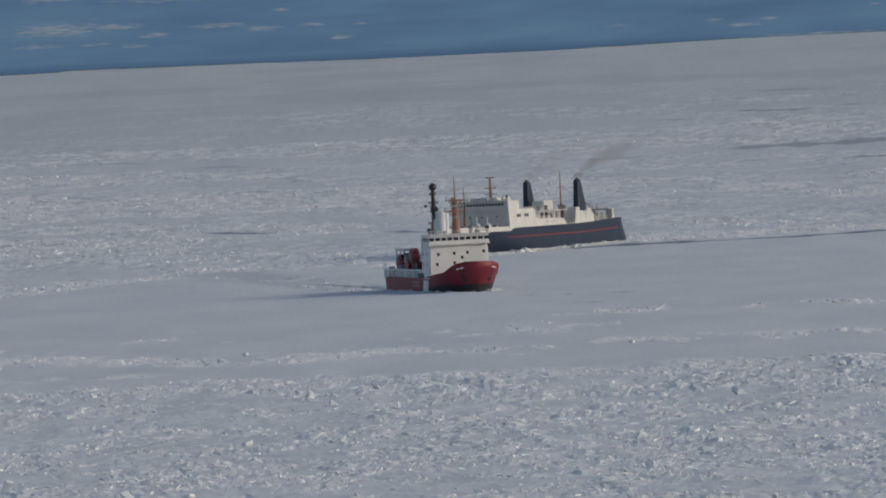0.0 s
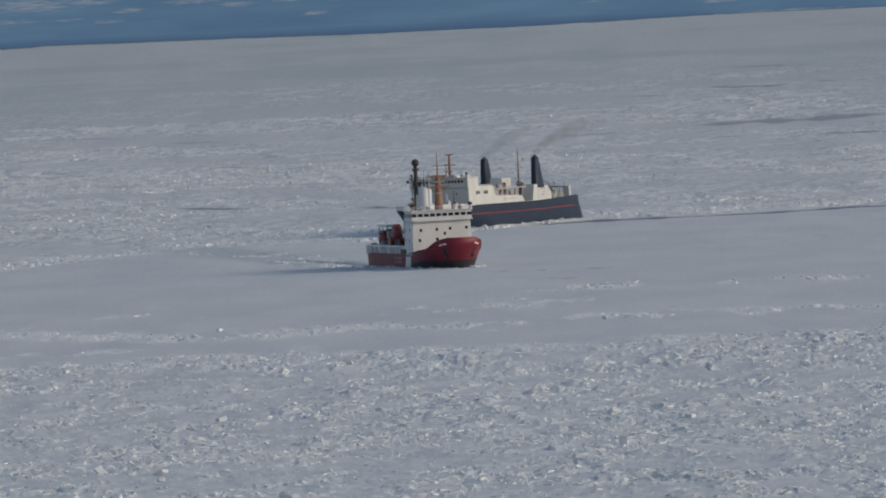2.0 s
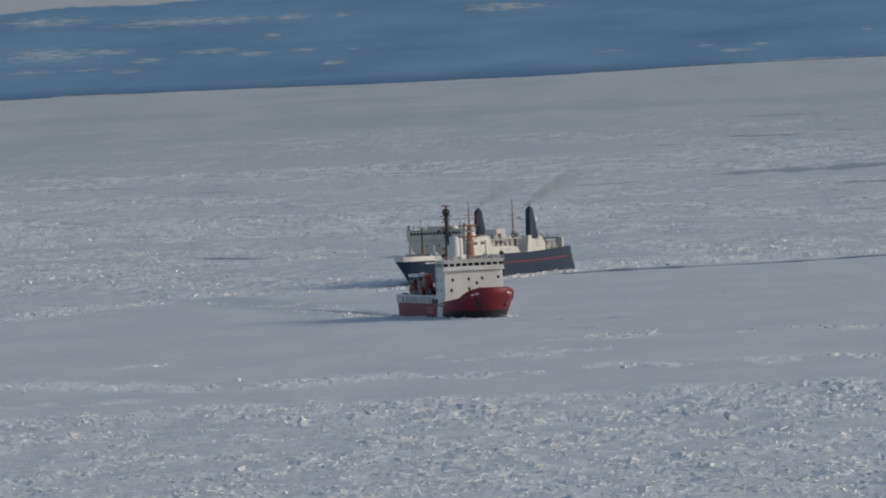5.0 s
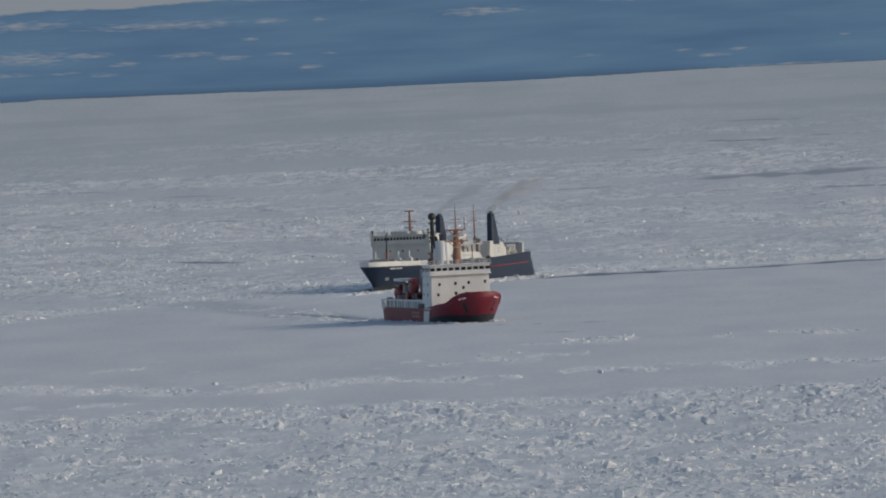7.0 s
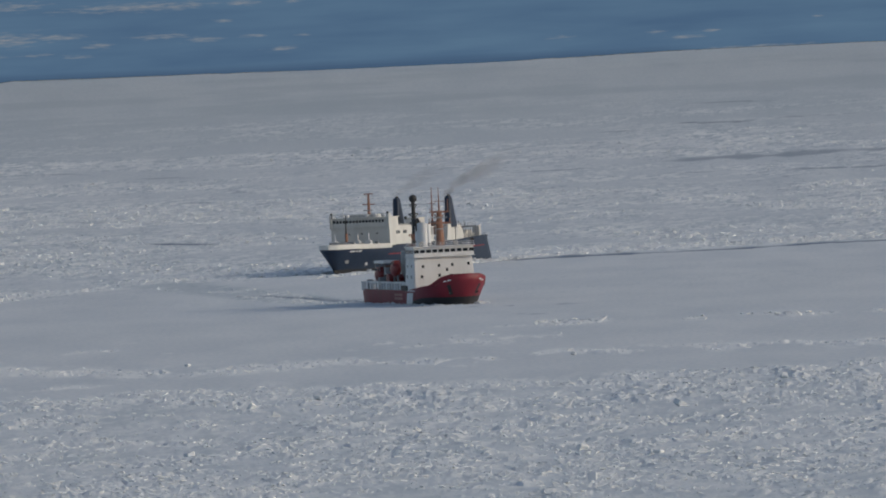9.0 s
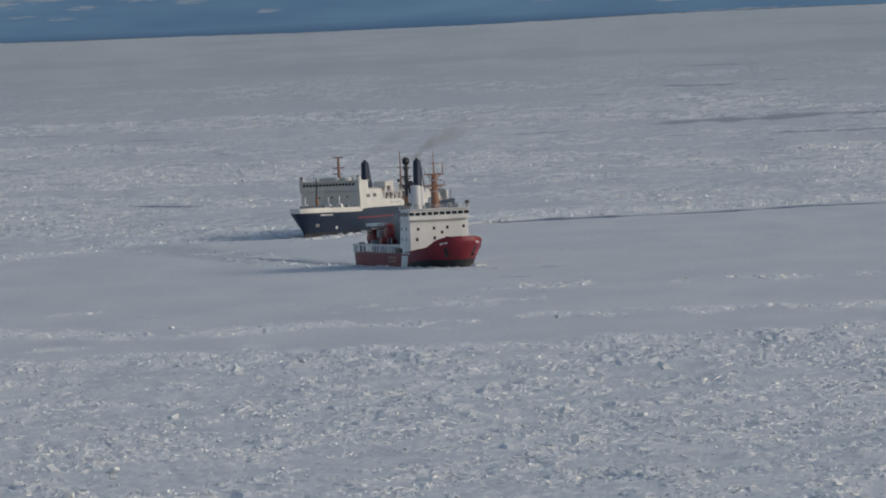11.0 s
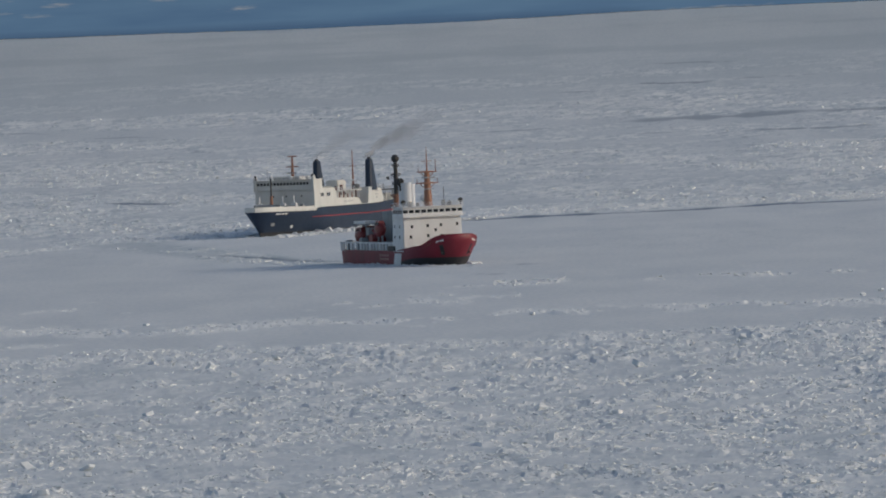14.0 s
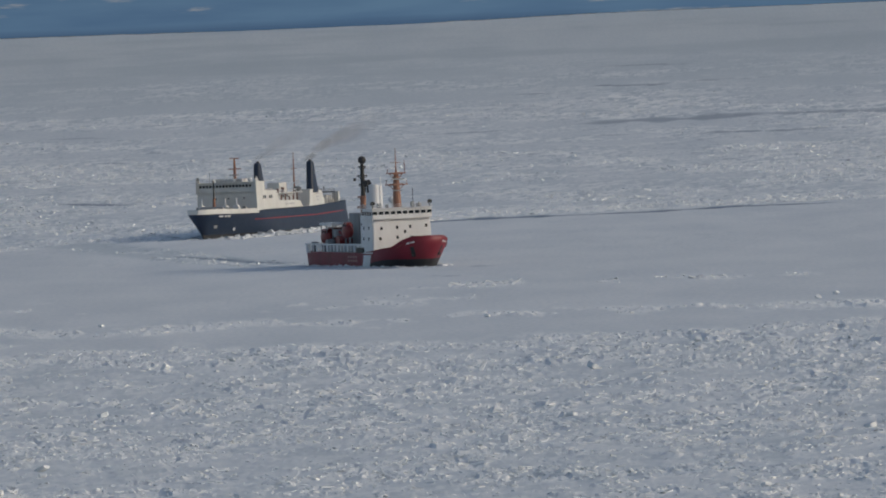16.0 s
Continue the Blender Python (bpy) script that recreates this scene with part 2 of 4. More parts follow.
def far_bands(x, d):
    """Long belts of packed floes with smoother ice between them, 0 to 1."""
    v, w = below_eye(d), LENS * x / np.maximum(d, 1.0)
    n = 0.72 * fractal(w / 560 + 0.004 * v, v / 19, 111, 5) + 0.28 * fractal(w / 90, v / 5, 117, 3) - 0.5
    return soft(-0.10, 0.10, n)


def shore_foot(w):
    """How far the wooded foot of the far shore comes out over the ice, a line fitted to the camera's view."""
    foot = np.interp(w, (-771, -725, -700, -471, -151, 170, 330, 480), (15.5, 15.5, 12.8, 14.5, 18, 17.5, 15, 12.2))
    return np.maximum(foot + 2.2 * (fractal(w / 40, w * 0 + 8.5, 99, 4) - 0.5), 12.1)


def edge_of(w):
    """Where the packed floes end against the smooth channel."""
    return np.interp(w, (-950, -789, -668, -570, -449, -300, -132, 150, 900), (414, 403, 394, 387, 377, 381, 376, 368, 366))


def trail_of(v, w):
    """The brash-filled track that the icebreaker has opened behind itself, 0 to 1."""
    mid = np.interp(v, (372, 390, 404, 424, 430, 440), (-520, -425, -330, -205, -140, -30))
    return soft(95, 45, np.abs(w - mid)) * soft(374, 386, v) * soft(441, 433, v)


def ridges_of(x, d):
    """The wake's heaped edge, the old ridge across the channel and its small neighbours, each 0 to 1."""
    v, w = below_eye(d), LENS * x / np.maximum(d, 1.0)
    n1 = fractal(x / 40, d / 160, 11) - 0.5
    n2 = fractal(x / 9, d / 45, 21) - 0.5
    wake = bump_band(v, 357 - 0.004 * w + n1 * 8, 6) * soft(60, 220, w) * soft(-0.3, 0.0, n2 + 0.3 * n1)
    line = np.interp(w, (-800, -650, -485, -130, 70, 206, 750), (521, 529, 539, 537, 546, 540, 541))
    old = bump_band(v, line + n1 * 14 + n2 * 10, 7) * soft(-0.10, 0.10, n2 + 0.6 * n1 + 0.06)
    old2 = bump_band(v, 558 + n1 * 10, 4) * soft(-500, -620, w) * soft(-0.1, 0.1, n2)
    small = bump_band(v, 482 + n1 * 10, 4.5) * soft(90, 130, w) * (1 - soft(310, 350, w)) * soft(-0.2, 0.05, n2)
    small2 = bump_band(v, 489 + n1 * 8, 4) * soft(440, 500, w) * (1 - soft(760, 900, w)) * soft(-0.12, 0.08, n2)
    stray = bump_band(v, 505 + n1 * 40, 10) * soft(0.10, 0.24, n2) * (w < 250)
    rim = bump_band(v, edge_of(w) + n1 * 10, 4.5) * soft(-250, -420, w) * soft(-0.25, 0.05, n2)
    return wake, np.maximum(old, old2 * 0.7), np.maximum.reduce([small, small2, stray * 0.6, rim])


def roughness_of(x, d):
    """How broken the ice is, 0 to 1, by place in the camera's view: heaped floes near, a smooth broken-out channel,
    packed floes beyond.
    """
    v, w = below_eye(d), LENS * x / np.maximum(d, 1.0)
    n1 = fractal(x / 40, d / 160, 11) - 0.5
    n2 = fractal(x / 9, d / 45, 21) - 0.5
    vv = v + n1 * 22 + n2 * 20
    near = soft(568, 588, vv)
    plates = fractal(w / 75 + 0.01 * v, v / 8, 131, 4) - 0.5
    belts = fractal(w / 420, v / 17, 121, 4) - 0.5
    near_amp = 0.34 + (0.66 + 0.18 * soft(760, 620, v)) * soft(-0.13, 0.09, plates + 0.7 * belts + 0.015 - 0.08 * soft(790, 860, v - 0.012 * w))
    far = 1 - soft(-5, 3, v - edge_of(w) - n1 * 10 + n2 * 12)
    far_amp = (0.12 + 0.62 * far_bands(x, d)) * (0.35 + 0.65 * soft(120, 270, v)) * soft(40, 150, v)
    wake, old, small = ridges_of(x, d)
    trail = trail_of(v, w) * soft(-0.12, 0.12, n2 + 0.02) * 0.5
    return np.clip(np.maximum.reduce([near * near_amp, bump_band(vv, 584, 9) * 0.95, old * 1.2, small * 1.1, far * far_amp,
                                      wake * 1.6, trail]), 0, 1.8)


def lead_of(x, d):
    """Narrow leads of thin dark ice and cracks."""
    v, w = below_eye(d), LENS * x / np.maximum(d, 1.0)
    n = fractal(w / 90, v / 14, 31) - 0.5

    def streak(w0, w1, v0, v1, half, strength=1.0):
        k = np.clip((w - w0) / (w1 - w0), 0, 1)
        inside = soft(w0 - 10, w0 + 60, w) * (1 - soft(w1 - 60, w1 + 10, w))
        return strength * inside * soft(1.0, 0.3, np.abs(v - v0 - (v1 - v0) * k + n * 5) / (half * (0.35 + 1.1 * value_noise(w / 45, w * 0, 33))))

    out = streak(430, 800, 207, 203, 5.5, 0.55)
    for args in ((760, 1100, 203, 206, 4.5, 0.55), (420, 560, 229, 230, 1.3, 0.5), (640, 900, 232, 232, 1.8, 0.6),
                 (430, 620, 140, 143, 1.4, 0.9), (620, 800, 139, 137, 1.1, 0.5), (480, 660, 107, 110, 1.2, 0.5),
                 (320, 430, 151, 152, 1.6, 0.5), (270, 350, 168, 169, 1.2, 0.6), (-700, -560, 181, 184, 1.3, 0.4),
                 (-330, -220, 178, 180, 1.2, 0.6), (-520, -380, 196, 199, 1.2, 0.4), (-160, 60, 262, 266, 1.3, 0.5),
                 (-420, -330, 243, 244, 1.3, 0.6), (-640, -520, 268, 270, 1.4, 0.5), (130, 900, 369, 364, 1.9, 1.0),
                 (-1000, -700, 322, 318, 2.0, 0.7), (-500, -335, 311, 318, 1.9, 0.95), (-170, -40, 324, 329, 1.8, 0.95), (-300, -140, 412, 426, 3.0, 1.0),
                 (-200, -40, 423, 436, 1.8, 0.85), (150, 330, 215, 214, 1.5, 0.5), (165, 235, 466, 467, 1.2, 0.9),
                 (60, 300, 449, 452, 0.9, 0.5)):
        out = np.maximum(out, streak(*args))
    # hair cracks between the packed floes
    vein = np.abs(fractal(w / 70 + 0.05 * v, v / 9, 141, 3) - 0.5)
    packed = soft(120, 200, v) * soft(0, -12, v - edge_of(w))
    out = np.maximum(out, 0.34 * soft(0.016, 0.004, vein) * packed * soft(0.5, 0.62, fractal(w / 160, v / 24, 145, 2)))
    return np.clip(out, 0, 1)


def relief_of(x, d, rough):
    mound = fractal(x / 9.0, d / 26, 45, 4) - 0.42
    big = slabs(x / 4.8 + d / 60, d / 11, 41)
    mid = slabs(x / 2.1, d / 6.0, 51)
    grain = np.maximum(0.8, d / 1900 - 0.3)
    grit = fractal(x / grain, d / (5 * grain), 55, 2) - 0.5
    drift = fractal(x / 45, d / 200, 61) - 0.5
    calm = 1 - 0.4 * soft(3600, 4300, d)
    return calm * rough * (0.95 * mound + 0.35 * big + 0.22 * mid + 0.22 * grit - 0.11) + drift * 0.07 + 0.02 * grit


def build_ice():
    falls = np.concatenate([np.arange(12.0, 24, 0.6), np.arange(24, 150, 1.6), np.arange(150, 420, 1.0), np.arange(420, 515, 1.5), np.arange(515, 985, 1.0)])
    dist = reach_of(falls)[::-1]
    dist = np.concatenate([[-5000, -3000, -1500, -600, 0, 400, 750, 1000, 1150, 1250], dist])
    spread = np.concatenate([[-5000, -3600, -2500, -1800, -1400, -1150, -1020], np.arange(-960, 1080, 2.4),
                             [1140, 1300, 1700, 2400, 3500, 5000]]) / LENS
    outer = np.concatenate([[-6, -4, -2.5, -1.2, -0.6], spread, [0.6, 1.2, 2.5, 4, 6]])
    reach = np.maximum(dist, 1250)
    D = np.repeat(dist[:, None], len(outer), 1)
    X = np.clip(outer[None, :], -0.3, 0.3) * reach[:, None] + np.sign(outer)[None, :] * np.maximum(np.abs(outer) - 0.3, 0)[None, :] * 1500
    rough = roughness_of(X, D)
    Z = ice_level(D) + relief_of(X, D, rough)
    # far edge of the ice sunk so that the shore's foot shows from the camera
    Z = Z - 1.5 * soft(0.3, -0.6, below_eye(D) - shore_foot(LENS * X / np.maximum(D, 1.0))) * (D > 4000)
    lead = lead_of(X, D) * (D > 1200)
    Z = np.where(lead > 0.5, np.minimum(Z, ice_level(D) - 0.15), Z)
    Z = np.where(D < 1300, -0.5, Z)
    n, m = D.shape
    me = bpy.data.meshes.new("ice_field")
    co = np.stack([X, D, Z], -1).reshape(-1, 3).astype(np.float32)
    idx = np.arange(n * m).reshape(n, m)
    quads = np.stack([idx[:-1, :-1], idx[:-1, 1:], idx[1:, 1:], idx[1:, :-1]], -1).reshape(-1)
    nf = (n - 1) * (m - 1)
    me.vertices.add(n * m)
    me.vertices.foreach_set("co", co.ravel())
    me.loops.add(nf * 4)
    me.loops.foreach_set("vertex_index", quads.astype(np.int32))
    me.polygons.add(nf)
    me.polygons.foreach_set("loop_start", np.arange(0, nf * 4, 4, dtype=np.int32))
    me.update(calc_edges=True)
    me.validate()
    at = me.attributes.new("lead", "FLOAT", "POINT")
    at.data.foreach_set("value", lead.ravel().astype(np.float32))
    V, W = below_eye(D), LENS * X / np.maximum(D, 1.0)
    floes = 0.5 * slabs(W / 26 + 0.13 * V, V / 2.6, 103) + 0.5 * slabs(W / 10, V / 1.7 + 0.02 * W, 107)
    shards = 0.5 * slabs(W / 30 + 0.1 * V, V / 6.5, 109) + 0.5 * slabs(W / 13, V / 4.0, 113)
    flecks = np.where(D > 2900, soft(0.37, 0.47, floes), soft(0.28, 0.46, shards))
    wake, old, small = ridges_of(X, D)
    bands = far_bands(X, D)
    clumps = soft(0.44, 0.62, fractal(W / 190 + 0.01 * V, V / 9, 155, 4))
    broken = np.clip(soft(0.1, 0.8, rough) * (0.25 + 0.75 * flecks) + 0.2 * flecks * soft(0.02, 0.2, rough)
                     + 0.5 * flecks * clumps * soft(60, 170, V) * soft(0, -10, V - edge_of(W)) + 0.95 * wake + 0.65 * old + 0.5 * small, 0, 0.95)
    # haze over the far ice, put into its colour by distance
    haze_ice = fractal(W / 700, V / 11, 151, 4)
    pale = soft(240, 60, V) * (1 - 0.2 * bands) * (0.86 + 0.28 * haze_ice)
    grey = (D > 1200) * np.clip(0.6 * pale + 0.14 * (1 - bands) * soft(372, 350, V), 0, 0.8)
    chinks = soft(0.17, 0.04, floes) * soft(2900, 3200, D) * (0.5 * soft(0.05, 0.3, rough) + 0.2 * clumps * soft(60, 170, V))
    # soft shade among the near rubble, painted as grey patches apart from the relief
    hollow_shade = 0.3 * soft(0.50, 0.36, fractal(W / 48, V / 7, 157, 4)) * soft(575, 600, V)
    grey = np.clip(grey + chinks + hollow_shade + 0.45 * trail_of(V, W), 0, 0.8) * (1 - 0.6 * broken)
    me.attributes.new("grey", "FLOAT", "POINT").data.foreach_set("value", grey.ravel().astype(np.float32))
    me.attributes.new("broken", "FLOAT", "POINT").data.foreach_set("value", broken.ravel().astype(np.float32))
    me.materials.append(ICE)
    return tagged(new("ground", me), "snow-covered sea ice with broken floes, ridges and leads", "sea ice", kind="structure")


build_ice()


def chunk_mesh(count, seed, pick, lean=0.65):
    """Many angular ice blocks in one mesh; pick gives each its place and size."""
    rng = np.random.RandomState(seed)
    base = np.array([(a, b, c) for c in (-1, 1) for b in (-1, 1) for a in (-1, 1)], float)
    faces = np.array([(4, 5, 7, 6), (0, 1, 5, 4), (1, 3, 7, 5), (3, 2, 6, 7), (2, 0, 4, 6)])
    P, S = pick(rng, count)
    k = len(P)
    v = base[None] * (0.6 + 0.4 * rng.rand(k, 8, 3)) * S[:, None, :]
    for axes, spread in (((0, 2), lean), ((1, 2), lean), ((0, 1), 3.1)):
        a = rng.uniform(-spread, spread, k)
        c, s = np.cos(a)[:, None], np.sin(a)[:, None]
        p, q = v[:, :, axes[0]].copy(), v[:, :, axes[1]].copy()
        v[:, :, axes[0]], v[:, :, axes[1]] = c * p - s * q, s * p + c * q
    v += P[:, None, :]
    f = (faces[None] + 8 * np.arange(k)[:, None, None]).reshape(-1, 4)
    me = bpy.data.meshes.new("ice_rubble")
    me.from_pydata(v.reshape(-1, 3).tolist(), [], f.tolist())
    me.materials.append(RUBBLE)
    return me


def scatter(v0, v1, least, size, wide=1.45, vary=0.45):
    """Places for blocks where the ice is broken; wide is how much longer than deep they are."""
    def pick(rng, count):
        v = rng.uniform(v0, v1, count)
        w = rng.uniform(-950, 1070, count)
        d = reach_of(v)
        x = w / LENS * d
        r = roughness_of(x, d)
        keep = (rng.rand(count) < soft(least, least + 0.6, r)) & (lead_of(x, d) < 0.4)
        x, d, r = x[keep], d[keep], r[keep]
        z = ice_level(d) + relief_of(x, d, r)
        s = size * np.minimum(np.exp(rng.normal(0, vary, len(x))), 2.3)
        S = np.stack([s * rng.uniform(0.7, 1.3, len(x)) * wide, s * rng.uniform(0.6, 1.2, len(x)), s * rng.uniform(0.22, 0.52, len(x))], -1)
        return np.stack([x, d, z - 0.03 * s], -1), S
    return pick


tagged(new("ice_rubble", chunk_mesh(92000, 3, scatter(505, 975, 0.25, 0.15, 2.4, 0.55), lean=0.36)),
       "jumbled angular blocks of broken white sea ice", "ice rubble", kind="stuff")
tagged(new("ice_rubble", chunk_mesh(76000, 4, scatter(140, 505, 0.16, 0.29, 2.3, 0.45), lean=0.42)),
       "packed small floes and broken ice beyond the channel", "ice rubble", kind="stuff")


def channel_edge(rng, count):
    """Lumps thrown up along the near side of the ferry's channel."""
    x = rng.uniform(-38, 190, count)
    d = 3435 + 2.5 * (np.minimum(x, 52) + 33) + 0.15 * np.maximum(x - 52, 0) + np.where(x > 52, rng.uniform(0, 65, count), -np.abs(rng.normal(0, 5, count)))
    s = np.where(x > 52, 0.20, 0.34 * np.clip((x + 40) / 12, 0.3, 1)) * np.minimum(np.exp(rng.normal(0, 0.45, count)), 1.9) * (0.6 + 0.8 * value_noise(x / 3, x * 0, 7))
    return np.stack([x, d, 0.25 * s], -1), np.stack([s * 1.3, s, s * 0.65], -1)


tagged(new("ice_rubble", chunk_mesh(8000, 8, channel_edge)),
       "white lumps of broken ice along the ship's channel", "ice rubble", kind="stuff")


def ice_block(seed, sx, sy, sz):
    """One large tilted slab of ice with snow-worn edges."""
    bm = bmesh.new()
    bmesh.ops.create_cube(bm, size=2)
    bmesh.ops.bevel(bm, geom=bm.edges[:], offset=0.22, segments=1, affect="EDGES")
    for v in bm.verts:
        v.co = Vector((v.co.x * sx, v.co.y * sy, v.co.z * sz)) * (1 + 0.22 * noise.noise(v.co * 1.7 + Vector((seed, 0, 0))))
    me = bpy.data.meshes.new("ice_block")
    bm.to_mesh(me)
    bm.free()
    me.materials.append(RUBBLE)
    return me


BLOCK_MESHES = [ice_block(k, *s) for k, s in enumerate(((1.3, 0.7, 0.28), (0.85, 0.8, 0.45), (0.6, 0.6, 0.32), (1.2, 0.8, 0.22), (1.7, 1.1, 0.42), (1.3, 1.1, 0.6)))]


def place_block(k, w, v, tilt, turn):
    d = float(reach_of(v))
    x = w / LENS * d
    z = float(relief_of(np.array([x]), np.array([d]), roughness_of(np.array([x]), np.array([d])))[0])
    ob = new("ice_block", BLOCK_MESHES[k])
    ob.matrix_world = pose(x, d, z + 0.35, tilt * 0.4, tilt, turn)
    tagged(ob, "large tilted slab of white sea ice among rubble", "ice block", "ice blocks on the field")


place_block(4, 255, 634, -58, 20)
place_block(5, 455, 642, 30, 35)
block_rng = random.Random(17)
for _ in range(34):
    place_block(block_rng.randrange(4), block_rng.uniform(-900, 1020), block_rng.uniform(585, 930), block_rng.uniform(-50, 50), block_rng.uniform(0, 180))
for _ in range(6):
    place_block(2, block_rng.uniform(-900, 900), block_rng.uniform(525, 545), block_rng.uniform(-30, 30), block_rng.uniform(0, 180))


# ---- the far shore ----
def land_material():
    """Far wooded hills, with snow on the clearings; the blue haze of distance is painted in and glows."""
    m = bpy.data.materials.new("distant_hills")
    m.use_nodes = True
    n, l = m.node_tree.nodes, m.node_tree.links
    n.remove(n["Principled BSDF"])
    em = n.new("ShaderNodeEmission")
    geo = n.new("ShaderNodeNewGeometry")
    mp = n.new("ShaderNodeMapping")
    mp.inputs["Scale"].default_value = (0.012, 0.0, 0.11)
    l.new(geo.outputs["Position"], mp.inputs["Vector"])
    no = n.new("ShaderNodeTexNoise")
    no.inputs["Scale"].default_value, no.inputs["Detail"].default_value = 1.0, 6
    l.new(mp.outputs["Vector"], no.inputs["Vector"])
    # hill blues already hold the haze; the emission stands for light in the air
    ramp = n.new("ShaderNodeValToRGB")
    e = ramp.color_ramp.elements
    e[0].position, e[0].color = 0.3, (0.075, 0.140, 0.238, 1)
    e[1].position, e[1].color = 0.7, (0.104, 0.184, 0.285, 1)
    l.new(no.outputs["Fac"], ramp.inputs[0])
    at = n.new("ShaderNodeAttribute")
    at.attribute_name = "snow"
    mp2 = n.new("ShaderNodeMapping")
    mp2.inputs["Scale"].default_value = (0.13, 0.0, 1.0)
    l.new(geo.outputs["Position"], mp2.inputs["Vector"])
    rag = n.new("ShaderNodeTexNoise")
    rag.inputs["Scale"].default_value, rag.inputs["Detail"].default_value = 1.0, 7
    l.new(mp2.outputs["Vector"], rag.inputs["Vector"])
    add = n.new("ShaderNodeMath")
    add.operation = "ADD"
    l.new(at.outputs["Fac"], add.inputs[0])
    l.new(rag.outputs["Fac"], add.inputs[1])
    cut = n.new("ShaderNodeMapRange")
    cut.interpolation_type = "SMOOTHSTEP"
    cut.inputs[1].default_value, cut.inputs[2].default_value = 0.66, 1.2
    l.new(add.outputs[0], cut.inputs[0])
    mix = n.new("ShaderNodeMix")
    mix.data_type = "RGBA"
    l.new(cut.outputs[0], mix.inputs[0])
    l.new(ramp.outputs[0], mix.inputs[6])
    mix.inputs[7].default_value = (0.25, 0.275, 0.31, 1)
    dk = n.new("ShaderNodeAttribute")
    dk.attribute_name = "shoreline"
    mix2 = n.new("ShaderNodeMix")
    mix2.data_type = "RGBA"
    l.new(dk.outputs["Fac"], mix2.inputs[0])
    l.new(mix.outputs[2], mix2.inputs[6])
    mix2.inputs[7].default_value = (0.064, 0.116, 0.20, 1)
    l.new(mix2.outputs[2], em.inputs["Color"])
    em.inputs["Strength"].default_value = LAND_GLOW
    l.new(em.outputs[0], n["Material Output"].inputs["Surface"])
    return m


# snow fields: across and up from the ice edge's middle, half width, half height, in metres
SNOW_FIELDS = [(-207.4, 12.2, 15.2, 0.9), (-181.3, 12.0, 8.7, 0.8), (-160.6, 10.0, 7.8, 0.9), (-150.2, 14.9, 7.0, 1.7), (-198.3, 19.8, 24.0, 3.5),
               (-170.0, 20.0, 15.2, 1.5), (-119.9, 18.3, 15.2, 1.3), (-98.3, 15.6, 8.7, 1.5), (-74.2, 16.6, 6.5, 0.9), (-61.0, 9.9, 7.8, 1.3),
               (-89.1, 24.5, 4.8, 0.9), (-50.3, 15.9, 4.4, 0.7), (74.5, 8.8, 5.7, 0.9), (121.4, 9.6, 4.8, 0.8), (134.3, 6.4, 10.9, 0.9),
               (147.5, 8.9, 4.8, 0.8), (200.1, 13.8, 3.0, 0.7), (-200, 36, 22, 2.4), (-130, 33, 40, 2.2), (-80, 33, 9, 1.4),
               (24, 33, 22, 2.2), (95, 37, 22, 2), (-55, 33, 4, 1.2), (176, 0.3, 26, 0.8)]


def build_land():
    xs, ups = np.arange(-420, 421, 1.2), np.concatenate([[-1], np.arange(0, 62, 0.5), [66, 72, 80, 95]])
    X, U = np.meshgrid(xs, ups)
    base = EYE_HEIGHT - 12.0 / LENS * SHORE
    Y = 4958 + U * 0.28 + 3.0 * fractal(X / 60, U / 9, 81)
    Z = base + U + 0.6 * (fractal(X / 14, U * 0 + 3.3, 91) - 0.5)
    # the wooded foot of the shore comes out over the ice, its uneven line fitted to the view
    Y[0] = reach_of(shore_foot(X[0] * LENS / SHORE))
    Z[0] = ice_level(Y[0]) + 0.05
    Z[1] += 0.05
    snow = np.zeros(X.shape)
    for cx, cz, hw, hh in SNOW_FIELDS:
        q = ((X - cx) / hw) ** 2 + ((U - cz) / hh) ** 2
        snow = np.maximum(snow, 0.46 * np.exp(-q * 0.7))
    brow = 42.5 + 7.0 * (fractal(X / 90, X * 0 + 5.5, 95) - 0.5) + 0.05 * np.maximum(X - 60, 0)
    snow = np.maximum(snow, 0.8 * soft(-1.0, 1.5, U - brow))
    shore = soft(3.2, 0.4, U - 2.0 * (fractal(X / 50, X * 0 + 2.5, 97) - 0.4))
    n, m = X.shape
    idx = np.arange(n * m).reshape(n, m)
    quads = np.stack([idx[:-1, :-1], idx[:-1, 1:], idx[1:, 1:], idx[1:, :-1]], -1).reshape(-1, 4)
    me = bpy.data.meshes.new("backdrop")
    me.from_pydata(np.stack([X, Y, Z], -1).reshape(-1, 3).tolist(), [], quads.tolist())
    for name, val in (("snow", snow), ("shoreline", shore * (0.6 + 0.3 * (U < 0.4)) * (1 - 0.9 * soft(120, 150, X)))):
        me.attributes.new(name, "FLOAT", "POINT").data.foreach_set("value", val.ravel().astype(np.float32))
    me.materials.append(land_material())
    tagged(new("backdrop", me), "glowing backdrop of distant wooded hills with snow patches, blue haze painted in", "distant hills", kind="structure")


build_land()


# ---- the icebreaker ----
RUST = paint("rust_brown_gear_paint", (0.15, 0.055, 0.04), 0.6, wear=0.4)
PALE = paint("faded_pink_lettering", (0.40, 0.20, 0.19), 0.6, wear=0.3)
PALEGREY = paint("faded_grey_lettering_and_recess_shade", (0.42, 0.43, 0.45), 0.6, wear=0.3)
DARKBOAT = paint("dark_lifeboat_paint", (0.07, 0.075, 0.085), 0.5, wear=0.3)


def empty(name):
    ob = new(name)
    ob.empty_display_size = 2
    return ob


